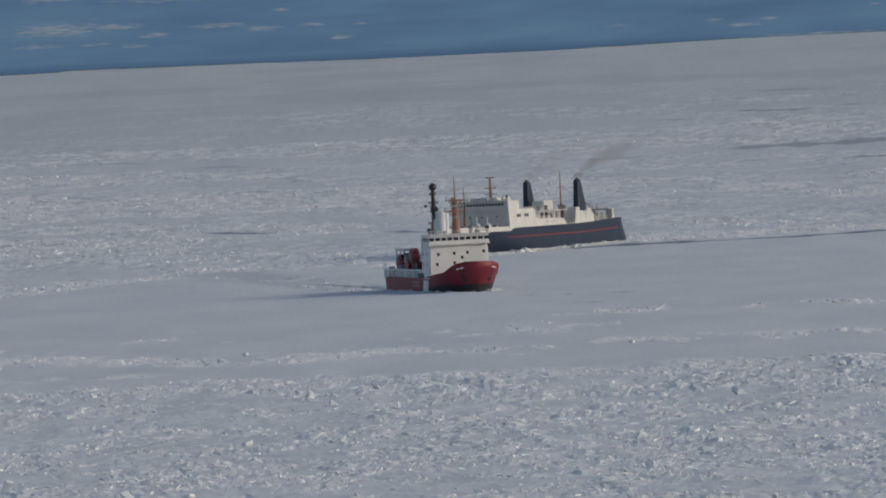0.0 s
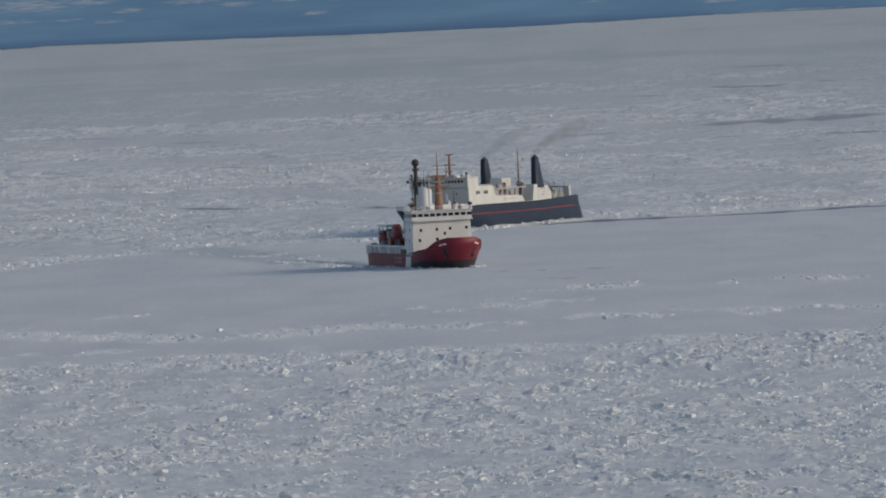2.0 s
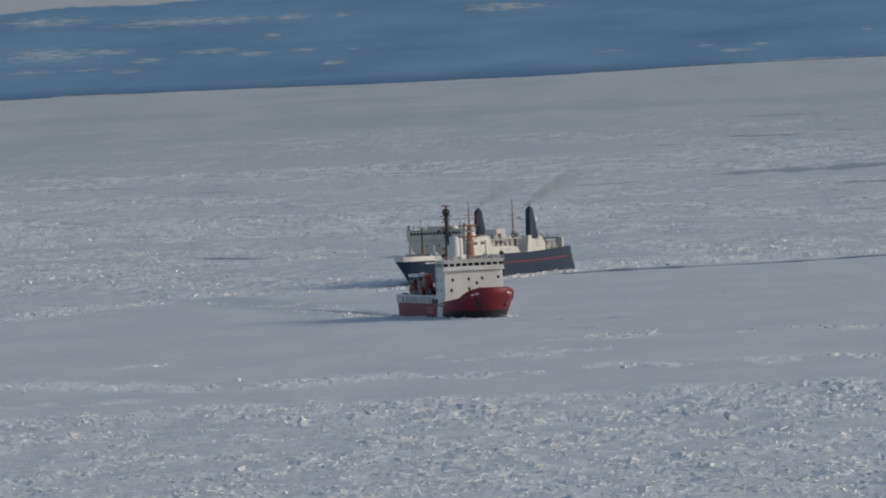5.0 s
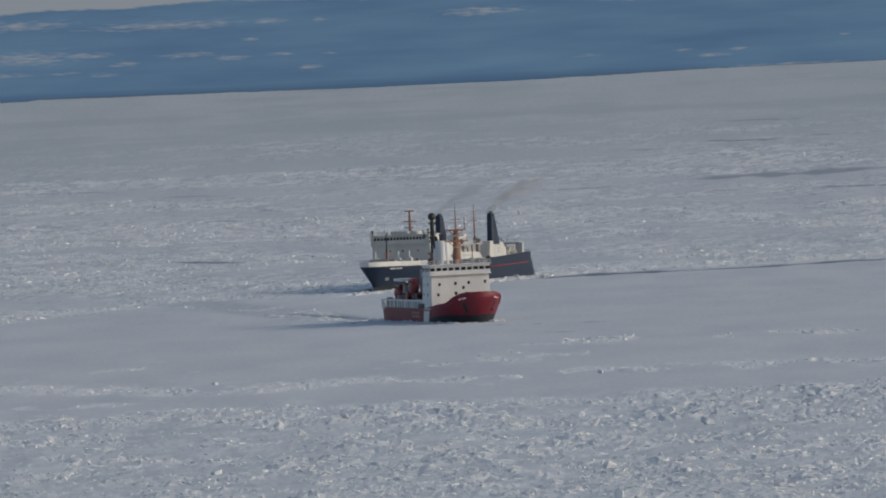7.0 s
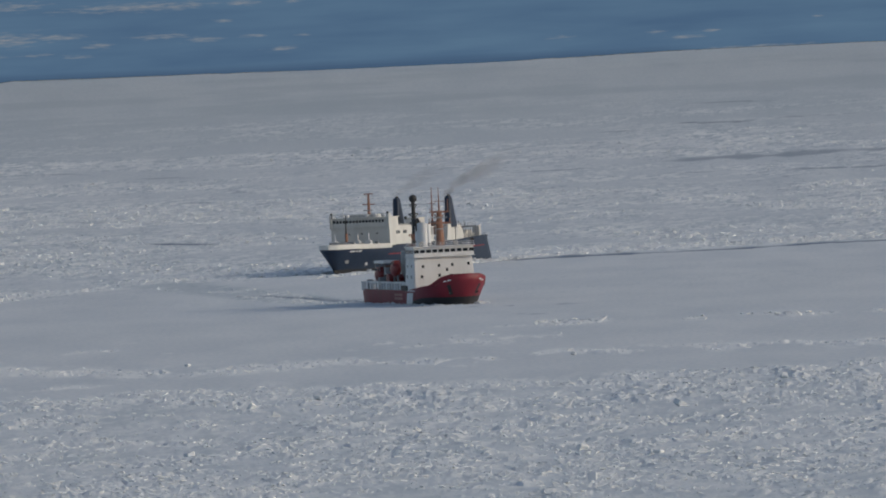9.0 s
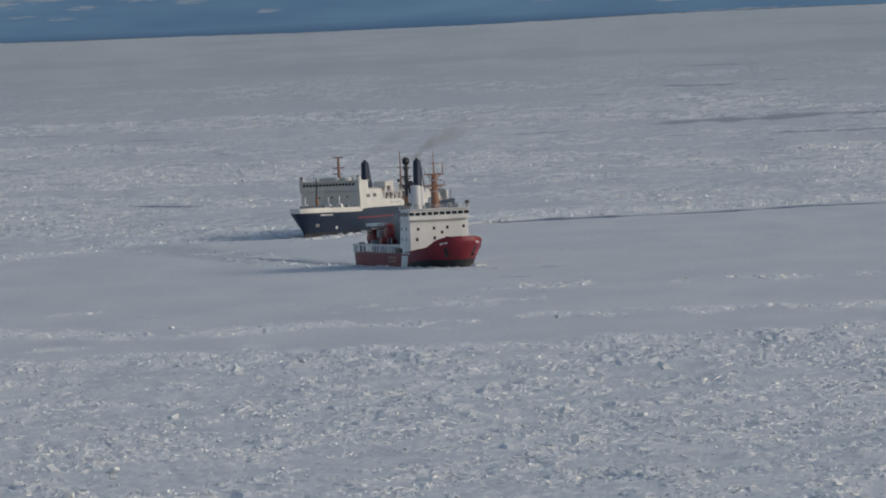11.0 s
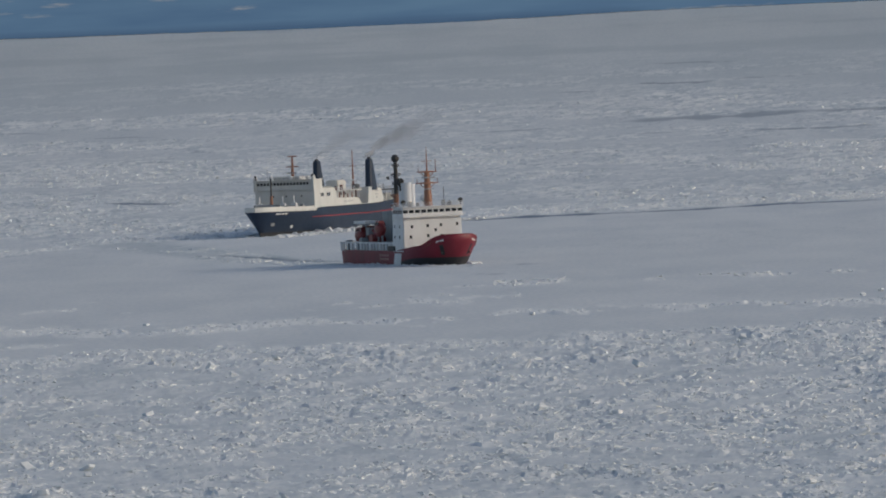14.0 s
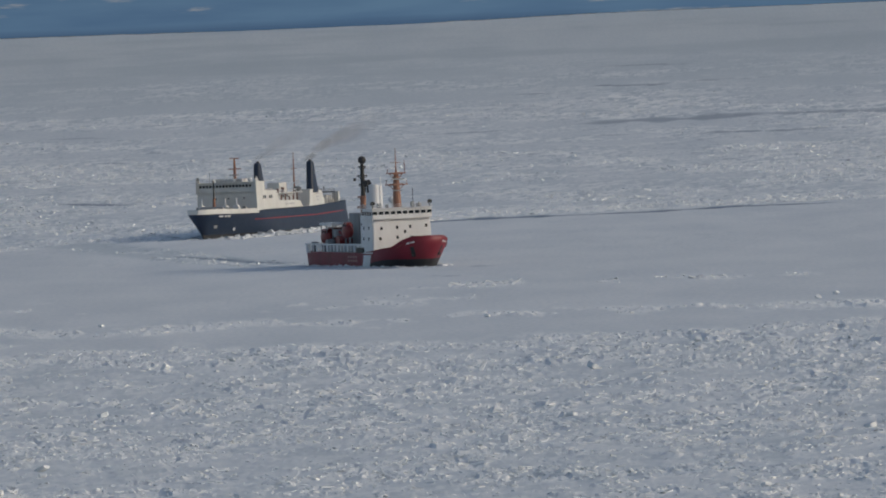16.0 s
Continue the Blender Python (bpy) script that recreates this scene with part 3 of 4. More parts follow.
def windows(parent, places, axis, at, w, h, name="window"):
    """Dark panes, each a thin block set proud of a wall; places are (across, height)."""
    for a, z in places:
        if axis == "x":
            part(name, boxed(at - 0.1, at + 0.06, a - w / 2, a + w / 2, z - h / 2, z + h / 2), GLASS, parent)
        else:
            part(name, boxed(a - w / 2, a + w / 2, at - 0.06, at + 0.06, z - h / 2, z + h / 2), GLASS, parent)


def railing(x0, y0, x1, y1, z, height=1.1, gap=1.6, r=0.05):
    bm = bmesh.new()
    a, b = Vector((x0, y0, z)), Vector((x1, y1, z))
    n = max(1, int((b - a).length / gap))
    for i in range(n + 1):
        p = a.lerp(b, i / n)
        rod(bm, p, p + Vector((0, 0, height)), r, n=5)
    for k in (0.5, 1.0):
        rod(bm, a + Vector((0, 0, height * k)), b + Vector((0, 0, height * k)), r, n=5)
    return bm


def icebreaker():
    ship = tagged(empty("icebreaker"), "red-hulled icebreaker with white house breaking through the ice", "ship")

    def sheer(x):
        return 4.3 + 1.7 * step(8, 36, x) + 3.0 * step(30, 40.8, x)

    form = Hull(-41, 41, 19.0, sheer, 3.8, (0.76, 3.0), (0.66, 2.4), 0.08, 1.2, 0.45)

    def boot(u):
        x = -41 + 82 * u
        z = 0.25 + 2.1 * step(4, 30, x)
        return (z + 1.5) / (sheer(x) + 1.5)

    hull = part("hull", form.shell(boot, 1.0, 8, cols=90), RED, ship, "weathered red steel hull")
    part("boot_topping", form.shell(0.0, boot, 4), BLACK, hull, "black icebelt paint at the bow")
    part("deck", form.deck(0.9, cols=80), DECKGREEN, ship)
    rim = form.shell(lambda u: 1 - 0.16 / (sheer(-41 + 82 * u) + 1.5), 1.015, 1, 0.66, 1.0, 40, out=0.07)
    part("bulwark_cap", rim, RED, hull)
    for s in (-1, 1):
        bm = bmesh.new()
        q = [(8.0, 0.05), (14.0, 0.05), (15.8, 3.6), (9.8, 3.6)]
        vs = []
        for x, z in q:
            y = s * (9.5 * (0.96 + 0.04 * min(1, z / 8)) + 0.05)
            vs.append(bm.verts.new((x, y, z)))
        back_v = [bm.verts.new((v.co.x, v.co.y - s * 0.12, v.co.z)) for v in vs]
        bm.faces.new(vs)
        for i in range(4):
            bm.faces.new((vs[i], vs[(i + 1) % 4], back_v[(i + 1) % 4], back_v[i]))
        bmesh.ops.recalc_face_normals(bm, faces=bm.faces)
        part("hull_stripe", bm, WHITE, hull, "slanted white band")
        # faded lettering too small to read, and the name at the bow
        for k in range(4):
            x = -3.5 + 2.1 * k
            for j in range(2):
                part("marking_bar", boxed(x, x + 1.5, s * 9.30 - 0.1, s * 9.30 + 0.1, 1.5 + 1.1 * j, 2.2 + 1.1 * j), PALE, hull)
        for u0, u1 in ((0.955, 0.966), (0.969, 0.980)):
            part("name_bar", form.shell(0.84, 0.88, 1, u0, u1, 3, out=0.06, sides=(s,)), WHITE, hull)
        part("anchor_pocket", form.shell(0.45, 0.74, 2, 0.962, 0.974, 3, out=0.04, sides=(s,)), BLACK, hull)
        a = form.place(0.968, 0.50, s, 0.25)
        part("anchor", rods((a, a + Vector((0, 0, 1.4)), 0.22), (a + Vector((-.7, 0, 0)), a + Vector((.7, 0, 0)), 0.25)), DARK, hull)
        # the covered side gallery
        part("gallery_beam", boxed(-40, 17, s * 9.0 - 0.2, s * 9.0 + 0.2, 6.3, 6.75), WHITE, ship)
        for k in range(20):
            x = -39.6 + 2.9 * k
            part("gallery_post", boxed(x, x + (0.75 if k % 3 else 1.5), s * 9.0 - 0.15, s * 9.0 + 0.15, 3.9, 6.3), WHITE, ship)
        part("gallery_screen", boxed(-22, 8, s * 8.3 - 0.1, s * 8.3 + 0.1, 3.6, 6.4), PALEGREY, ship)
    # no hollow here: a black block stands in for the recess's shade
    part("recess_shade_block", boxed(4.5, 10.5, -9.62, -9.2, 4.2, 5.7, bevel=0.1), DARK, ship, "black block painting in the shade of a boarding recess in the bulwark")
    # transom gallery
    part("gallery_beam", boxed(-40.2, -39.8, -8.6, 8.6, 6.3, 6.7), WHITE, ship)
    for k in range(7):
        y = -8.2 + 2.65 * k
        part("gallery_post", boxed(-40.15, -39.85, y, y + 0.6, 3.9, 6.3), WHITE, ship)
    part("lower_house", boxed(-16, 8, -7.6, 7.6, 3.6, 6.6), GREY, ship)
    # the main house
    house = part("house", boxed(8, 18, -9.35, 9.35, 3.8, 14.0, taper=0.4, bevel=0.25), WHITE, ship, "tall white steel deckhouse")
    for y, z in ((-6.4, 11.3), (-1.5, 11.4), (2.6, 11.5), (7.6, 11.6), (0.9, 10.1), (-6.9, 8.3), (-1.5, 8.5)):
        windows(house, [(y, z)], "x", 18.0 - 0.0392 * (z - 3.8), 0.72, 0.88)
    for x, z in ((10.2, 11.4), (14.5, 11.4), (10.2, 8.3), (14.5, 8.3)):
        for s in (-1, 1):
            windows(house, [(x, z)], "y", s * (9.35 - 0.0392 * (z - 3.8)), 0.7, 0.95)
    ledge = part("bridge_ledge", boxed(9.0, 18.7, -9.45, 9.45, 13.95, 14.25), WHITE, ship)
    bridge = part("bridge", boxed(9.5, 18.4, -9.3, 9.3, 14.25, 16.9, taper=0.12, bevel=0.15), WHITE, ship, "white wheelhouse with a row of dark windows")
    for k in range(10):
        y = -8.45 + 1.88 * k
        part("bridge_window", boxed(18.2, 18.46, y - 0.72, y + 0.72, 15.3, 16.2), GLASS, bridge)
    for s in (-1, 1):
        for k in range(4):
            x = 10.7 + 2.0 * k
            part("bridge_window", boxed(x - 0.7, x + 0.7, s * 9.22 - 0.1, s * 9.22 + 0.1, 15.1, 16.25), GLASS, bridge)
    part("bridge_roof", boxed(9.2, 18.9, -9.55, 9.55, 16.9, 17.15), WHITE, bridge)
    part("roof_railing", railing(18.6, -9.3, 18.6, 9.3, 17.15), WHITE, bridge)
    for s in (-1, 1):
        part("roof_railing", railing(9.4, s * 9.3, 18.6, s * 9.3, 17.15), WHITE, bridge)
        part("searchlight", rods(((17.8, s * 8.9, 17.1), (17.8, s * 8.9, 18.2), 0.16), ((17.4, s * 8.9, 18.6), (18.4, s * 8.9, 18.6), 0.62)), DARK, bridge, "black searchlight on a stalk")
    for x, y, w, h in ((15.5, -6.0, 1.1, 1.4), (14.5, -3.2, 0.8, 1.0), (15.0, 4.6, 1.0, 1.6), (13.5, 7.0, 1.2, 0.9)):
        part("roof_locker", boxed(x - w / 2, x + w / 2, y - w / 2, y + w / 2, 17.15, 17.15 + h, bevel=0.08), GREY, bridge)
    part("whip_aerial", rods(((14.5, 5.0, 17.1), (14.5, 5.0, 22.6), 0.10)), DARK, bridge)
    part("whip_aerial", rods(((15.5, 6.4, 17.1), (15.5, 6.4, 18.6), 0.12)), DARK, bridge)
    # stepped house behind
    aft = part("aft_house", boxed(-3.5, 8.2, -5.2, 7.0, 6.4, 15.0, taper=0.15, bevel=0.15), WHITE, ship, "stepped white aft deckhouse")
    windows(aft, [(-2, 12.2), (1, 12.2), (5, 12.2), (-2, 9.2), (1, 9.2), (5, 9.2)], "y", -5.12, 0.6, 0.8)
    part("house_railing", railing(-3.3, -5.0, 8.0, -5.0, 15.0), WHITE, aft)
    part("house_railing", railing(-3.3, 6.8, 8.0, 6.8, 15.0), WHITE, aft)
    # funnel with exhaust pipes
    part("funnel_base", boxed(-14, -5.5, -0.8, 4.8, 3.6, 15.0, bevel=0.15), WHITE, ship)
    bm = bmesh.new()
    bmesh.ops.create_cone(bm, cap_ends=True, segments=24, radius1=1.0, radius2=0.94, depth=8.0, matrix=Matrix.LocRotScale((-10.4, 2.0, 18.9), None, (2.9, 2.15, 1.0)))
    for v in bm.verts:
        if v.co.z > 20:
            v.co.z += 0.32 * (v.co.x + 10.4) - 0.2 * (v.co.y - 2.0)
    funnel = part("funnel", bm, WHITE, ship, "white funnel with black exhaust pipes")
    part("funnel_uptake", rods(((-8.6, 3.3, 14.9), (-8.6, 3.3, 23.4), 0.85, 0.85, 14)), WHITE, funnel)
    for x, y in ((-11.6, 0.3), (-10.4, 1.3), (-9.6, 0.2)):
        part("exhaust_pipe", rods(((x, y, 21.4), (x - 0.2, y - 0.2, 24.4), 0.42, 0.42, 10), ((x - 0.2, y - 0.2, 24.2), (x - 0.9, y - 0.5, 24.9), 0.48, 0.48, 10)), DARK, funnel)
    part("funnel_mast", rods(((-8.2, 3.6, 22.0), (-8.2, 3.6, 26.0), 0.16, 0.08)), WHITE, funnel)
    part("satellite_dome", ball(3.5, 2.6, 19.3, 1.1), WHITE, ship, smooth=True)
    part("dome_stalk", rods(((3.5, 2.6, 15.0), (3.5, 2.6, 18.6), 0.3)), WHITE, ship)
    # the main mast
    mast = part("main_mast", rods(((12.5, 0.8, 17.0), (12.5, 0.8, 27.0), 1.35, 0.75, 12)), ORANGE, ship, "orange-brown mast with crosstrees and radar")
    for z, w in ((23.8, 3.4), (27.1, 2.9)):
        bm = boxed(11.9, 13.1, 0.8 - w, 0.8 + w, z - 0.15, z + 0.15)
        box(bm, 11.2, 13.8, -0.7, 2.3, z - 0.25, z + 0.25)
        for s in (-1, 1):
            rod(bm, (12.5, 0.8 + s * w * 0.92, z), (12.5, 0.8 + s * w * 0.92, z + 1.3), 0.1, n=6)
            rod(bm, (12.5, 0.8 + s * 0.7, z - 1.6), (12.5, 0.8 + s * w * 0.75, z), 0.12, n=6)
        part("crosstree", bm, ORANGE, mast)
    part("top_mast", rods(((12.5, 0.8, 27.0), (12.5, 0.8, 34.4), 0.28, 0.08)), ORANGE, mast)
    part("side_aerial", rods(((12.5, 3.5, 27.1), (12.5, 3.5, 30.8), 0.16, 0.1)), ORANGE, mast)
    part("top_yard", rods(((12.5, -0.8, 30.2), (12.5, 2.4, 30.2), 0.09)), ORANGE, mast)
    part("radar_scanner", boxed(13.4, 13.8, -1.2, 2.8, 25.2, 25.6), GREY, mast)
    part("radar_scanner", boxed(13.4, 13.8, -0.6, 2.2, 21.9, 22.2), GREY, mast)
    part("mast_ladder", rods(((11.2, 0.5, 17), (11.6, 0.5, 27), 0.08), ((11.2, 1.1, 17), (11.6, 1.1, 27), 0.08)), ORANGE, mast)
    # the radome mast
    my = 2.4
    pole = part("aft_mast", rods(((-20, my, 3.6), (-20, my, 20.4), 1.15, 0.95, 12)), ORANGE, ship, "buff mast foot under a black pole")
    part("pole", rods(((-20, my, 20.4), (-20, my, 29.9), 0.72, 0.55, 12)), DARK, pole, "black pole")
    part("radome", ball(-20, my, 30.9, 1.2), DARK, pole, "dark round radome", smooth=True)
    for z, w, mat in ((17.0, 2.0, ORANGE), (20.0, 1.8, ORANGE), (23.6, 1.2, DARK), (26.2, 1.5, DARK), (28.9, 1.1, DARK)):
        part("platform", rods(((-20, my, z), (-20, my, z + 0.3), w, w, 12)), mat, pole)
        part("platform_bracket", rods(((-20, my, z - 1.2), (-20, my - w, z), 0.12), ((-20, my, z - 1.2), (-20, my + w, z), 0.12)), mat, pole)
    part("bracket_lamp", rods(((-20, my, 25.2), (-20, my - 2.2, 25.2), 0.05), ((-20, my - 2.5, 24.8), (-20, my - 2.5, 25.7), 0.42)), DARK, pole)
    part("mast_house", boxed(-24, -15, -1.2, 5.6, 3.6, 15.4, taper=0.2, bevel=0.15), GREY, ship, "grey-white ventilation house")
    # working deck: boats, crane, canopy
    for x, y, z, sx, sy, sz in ((-30.5, -5.6, 8.4, 3.4, 1.7, 2.2), (-8.5, -7.2, 10.4, 3.2, 1.5, 2.3), (-28.5, 5.6, 9.0, 4.0, 1.7, 2.0)):
        boat = part("rescue_boat", ball(x, y, z, 1.0, sx, sy, sz), BOAT, ship, "orange-red enclosed boat", smooth=True)
        part("cradle", rods(((x - 2, y, 3.5), (x - 1.6, y, z - 0.8), 0.3), ((x + 2, y, 3.5), (x + 1.6, y, z - 0.8), 0.3)), GREY, boat)
        part("boat_canopy", boxed(x - sx * 0.55, x + sx * 0.55, y - sy * 0.75, y + sy * 0.75, z + sz * 0.5, z + sz * 1.12, taper=0.4), BOAT, boat)
        for dx in (-0.7, 0.0, 0.7):
            part("boat_window", boxed(x + dx * sx * 0.5 - 0.22, x + dx * sx * 0.5 + 0.22, y - sy * 0.78, y + sy * 0.78, z + sz * 0.6, z + sz * 0.85), GLASS, boat)
    crane = part("deck_crane", rods(((-20.0, -5.8, 3.6), (-20.0, -5.8, 10.4), 0.8, 0.7, 10)), GREY, ship, "grey deck crane with a folded red jib")
    part("jib", rods(((-20.0, -5.8, 10.6), (-11.0, -6.6, 7.0), 0.4, 0.25), ((-20.0, -5.8, 9.0), (-28.5, -5.0, 6.2), 0.4, 0.3)), BOAT, crane)
    part("crane_cab", boxed(-21.2, -18.8, -7.2, -4.8, 8.6, 10.8, bevel=0.2), GREY, crane)
    part("hook_block", boxed(-17.2, -16.2, -7.0, -6.2, 6.2, 8.0, bevel=0.15), WHITE, crane)
    part("gantry", boxed(-34.5, -25.5, -4.6, -0.6, 3.5, 11.2, taper=0.5, bevel=0.2), RUST, ship, "dull red stern gantry")
    part("hose_reel", rods(((-15.5, -7.8, 7.4), (-15.5, -5.2, 7.4), 1.6, 1.6, 14)), BOAT, ship)
    part("hose_reel", rods(((-25.0, -7.8, 6.6), (-25.0, -5.6, 6.6), 1.3, 1.3, 14)), GREY, ship)
    part("canopy", boxed(-33.5, -23.0, -6.8, -2.2, 11.9, 12.7, bevel=0.12), WHITE, ship, "flat pale canopy over the working deck")
    for x in (-33.0, -28.5, -23.5):
        part("canopy_post", rods(((x, -6.4, 3.5), (x, -6.4, 12.0), 0.16)), GREY, ship)
    part("winch", prism([(-27, 3.6), (-21, 3.6), (-21, 7.6), (-23, 8.6), (-26, 8.2)], -2.6, 3.0), BOAT, ship, "dull red towing winch")
    for x, y, h in ((-36, -4, 1.6), (-34, 3, 2.2), (-38, 2, 1.2), (-37, -7.2, 2.6), (-36, 6.5, 2.6)):
        part("deck_locker", boxed(x - 0.9, x + 0.9, y - 0.8, y + 0.8, 3.5, 3.5 + h + 1.0, bevel=0.1), GREY, ship)
    # foredeck gear
    part("windlass", rods(((34.5, -3, 5.4), (34.5, 3, 5.4), 0.9, 0.9, 12), ((36.2, -2, 6.0), (36.2, 2, 6.0), 0.7), ((35.3, -2.6, 4.6), (35.3, -2.6, 6.4), 0.3), ((35.3, 2.6, 4.6), (35.3, 2.6, 6.4), 0.3)), YELLOW, ship, "ochre anchor windlass")
    part("deck_locker", boxed(31.0, 33.0, 0.5, 4.5, 4.2, 8.6, bevel=0.15), YELLOW, ship)
    part("foredeck_crane", rods(((29, -1.2, 4.0), (29, -1.2, 9.0), 0.5), ((29, -1.2, 8.7), (32, -0.6, 8.7), 0.22)), DARK, ship)
    part("jack_staff", rods(((39.5, 0, 7.6), (39.8, 0, 11.0), 0.08)), WHITE, ship)
    return ship


ICEBREAKER = icebreaker()


# ---- the ferry ----
def ferry():
    ship = tagged(empty("ferry"), "large navy-hulled car ferry with cream house and twin funnels", "ship")

    def sheer(x):
        return 8.5 + 0.4 * step(40, 76, x) + 1.0 * step(-30, -82, x)

    form = Hull(-82, 76, 21.2, sheer, 6.0, (0.70, 1.9), (0.60, 1.35), 0.05, -6.5)
    hull = part("hull", form.shell(0.0, 0.985, 10), NAVY, ship, "dark navy steel hull")
    part("deck", form.deck(1.1), GREY, ship)
    part("bow_bulwark", form.shell(0.9, 1.06, 2, 0.745, 1.0, 36, out=0.06), CREAM, ship, "cream bulwark round the foredeck")
    part("boot_topping", form.shell(0.0, 0.225, 2, out=0.04), BLACK, hull, "black waterline paint")
    stripe = form.shell(0.665, 0.70, 1, 0.04, 0.77, 40, out=0.06)
    part("hull_stripe", stripe, STRIPE, hull, "thin red line along the hull")
    part("rubbing_strake", form.shell(0.955, 1.0, 1, 0.0, 0.72, 40, out=0.16), NAVY, hull)
    for s in (-1, 1):
        for u0, u1 in ((0.905, 0.918), (0.921, 0.930), (0.934, 0.952)):
            part("name_bar", form.shell(0.80, 0.845, 1, u0, u1, 2, out=0.08, sides=(s,)), WHITE, hull)
        part("anchor", form.shell(0.43, 0.53, 1, 0.952, 0.965, 2, out=0.22, sides=(s,)), GREY, hull, "pale anchor in its recess")
        part("thruster_mark", form.shell(0.33, 0.43, 1, 0.87, 0.88, 2, out=0.06, sides=(s,)), WHITE, hull)
    # forward house and bridge
    house = part("house", boxed(26, 38, -10.5, 10.5, 8.0, 14.6, taper=0.1, bevel=0.2), CREAM, ship, "cream steel accommodation house")
    bridge = part("bridge", boxed(27, 38.4, -10.5, 10.5, 14.6, 17.9, taper=0.1, bevel=0.15), CREAM, ship, "wheelhouse with a row of dark windows")
    for k in range(16):
        y = -9.2 + 1.17 * k
        part("bridge_window", boxed(38.2, 38.46, y - 0.36, y + 0.36, 16.4, 17.3), GLASS, bridge)
    part("bridge_roof", boxed(26.6, 38.9, -10.7, 10.7, 17.9, 18.2), CREAM, bridge)
    for s in (-1, 1):
        part("bridge_wing", prism([(30.5, 14.4), (39.0, 14.4), (39.0, 18.9), (37.8, 20.0), (36.2, 18.6), (33.4, 17.8)], s * 10.35 - 0.35, s * 10.35 + 0.35), CREAM, bridge)
        part("wing_post", rods(((38.4, s * 10.1, 18.2), (38.4, s * 10.1, 20.0), 0.35)), DARK, bridge)
    part("roof_deckhouse", boxed(28, 34, -5, 5, 18.2, 19.2, bevel=0.15), CREAM, bridge)
    for y in (-5.5, 1.5, 4.5, 7.5):
        part("satellite_dome", ball(35, y, 18.9, 0.75), WHITE, bridge)
    part("roof_railing", railing(38.6, -10, 38.6, 10, 18.2), GREY, bridge)
    part("roof_aerial", rods(((36, -6.5, 18), (36, -6.5, 22), 0.08)), GREY, bridge)
    part("roof_aerial", rods(((34, 3.0, 18), (34, 3.0, 21), 0.08)), GREY, bridge)
    windows(house, [(-4, 12.6), (0.5, 12.6), (6, 12.6)], "x", 38.0, 0.5, 0.5)
    mast = part("bridge_mast", rods(((27, 0, 18), (27, 0, 26.0), 0.6, 0.35, 10)), ORANGE, ship, "orange-brown signal mast")
    part("crosstree", rods(((27, -2.2, 22.6), (27, 2.2, 22.6), 0.18)), ORANGE, mast)
    part("crosstree", rods(((27, -1.6, 26.2), (27, 1.6, 26.2), 0.2)), ORANGE, mast)
    part("radar_scanner", boxed(27.8, 28.2, -1.6, 1.6, 20.3, 20.7), GREY, mast)
    # the stepped house behind the bridge
    part("side_wall", prism([(-58, 8.4), (38, 8.4), (38, 17.6), (36.5, 18.6), (31.5, 17.8), (28, 15.0), (12, 14.8), (9.5, 11.2),
                             (-14, 10.9), (-19, 10.6), (-22, 8.6), (-58, 8.6)], 9.9, 10.55), CREAM, ship, "stepped cream side plating with two square windows")
    part("side_wall", prism([(-58, 8.4), (38, 8.4), (38, 17.6), (36.5, 18.6), (31.5, 17.8), (28, 15.0), (12, 14.8), (9.5, 11.2),
                             (-14, 10.9), (-19, 10.6), (-22, 8.6), (-58, 8.6)], -10.55, -9.9), CREAM, ship)
    for s in (-1, 1):
        windows(ship, [(29.3, 12.7), (27.0, 12.7), (21.3, 12.7), (19.0, 12.7)], "y", s * 10.55, 1.7, 1.1)
        for k in range(5):
            part("side_marking_bar", boxed(-1 - 2.4 * k, 0.4 - 2.4 * k, s * 10.53 - 0.06, s * 10.53 + 0.06, 9.5, 10.1), PALEGREY, ship)
    part("middle_house", boxed(8, 27, -9.4, 9.4, 8.2, 14.6, bevel=0.15), CREAM, ship)
    part("top_house", boxed(0, 26, -6.2, 6.2, 12, 15.3, bevel=0.2), GREY, ship, "pale grey upper house")
    part("lift_house", boxed(-29.5, -19.5, -1.4, 3.0, 12, 17.0, bevel=0.2), CREAM, ship, "cream machinery house on the upper deck")
    # greyer than the cream walls: shade under the boat deck put into its colour
    part("after_house", boxed(-24, 8, -7.8, 7.8, 8.2, 13.4, bevel=0.2), PALEGREY, ship, "grey-white after house, toned down for the shade of its recess")
    part("boat_deck", boxed(-27, 9, -9.3, 9.3, 13.4, 13.65), CREAM, ship)
    part("boat_deck_railing", railing(-26.5, 9.2, 8.5, 9.2, 13.65), WHITE, ship)
    part("boat_deck_railing", railing(-26.5, -9.2, 8.5, -9.2, 13.65), WHITE, ship)
    for x in (-22,):
        for s in (-1, 1):
            boat = part("lifeboat", ball(x, s * 8.8, 14.7, 1.0, 3.4, 1.1, 0.85), DARKBOAT, ship, "lifeboat hung from davits", smooth=True)
            for dx in (-3, 3):
                part("davit", rods(((x + dx, s * 7.6, 13.5), (x + dx, s * 8.3, 17.0), 0.18), ((x + dx, s * 8.3, 17.0), (x + dx, s * 9.6, 16.6), 0.16)), WHITE, boat)
    for k in range(6):
        x = 4 - 5.3 * k
        if k in (2, 3):
            windows(ship, [(x, 12.4), (x + 2.4, 12.4)], "y", 7.85, 1.4, 0.8)
        part("deck_post", rods(((x + 1.5, 8.9, 11.0), (x + 1.5, 8.9, 12.4 + 0.5 * (k % 3)), 0.22)), RUST, ship)
        part("deck_stanchion", rods(((x, 9.5, 8.4), (x, 9.5, 13.5), 0.12)), WHITE, ship)
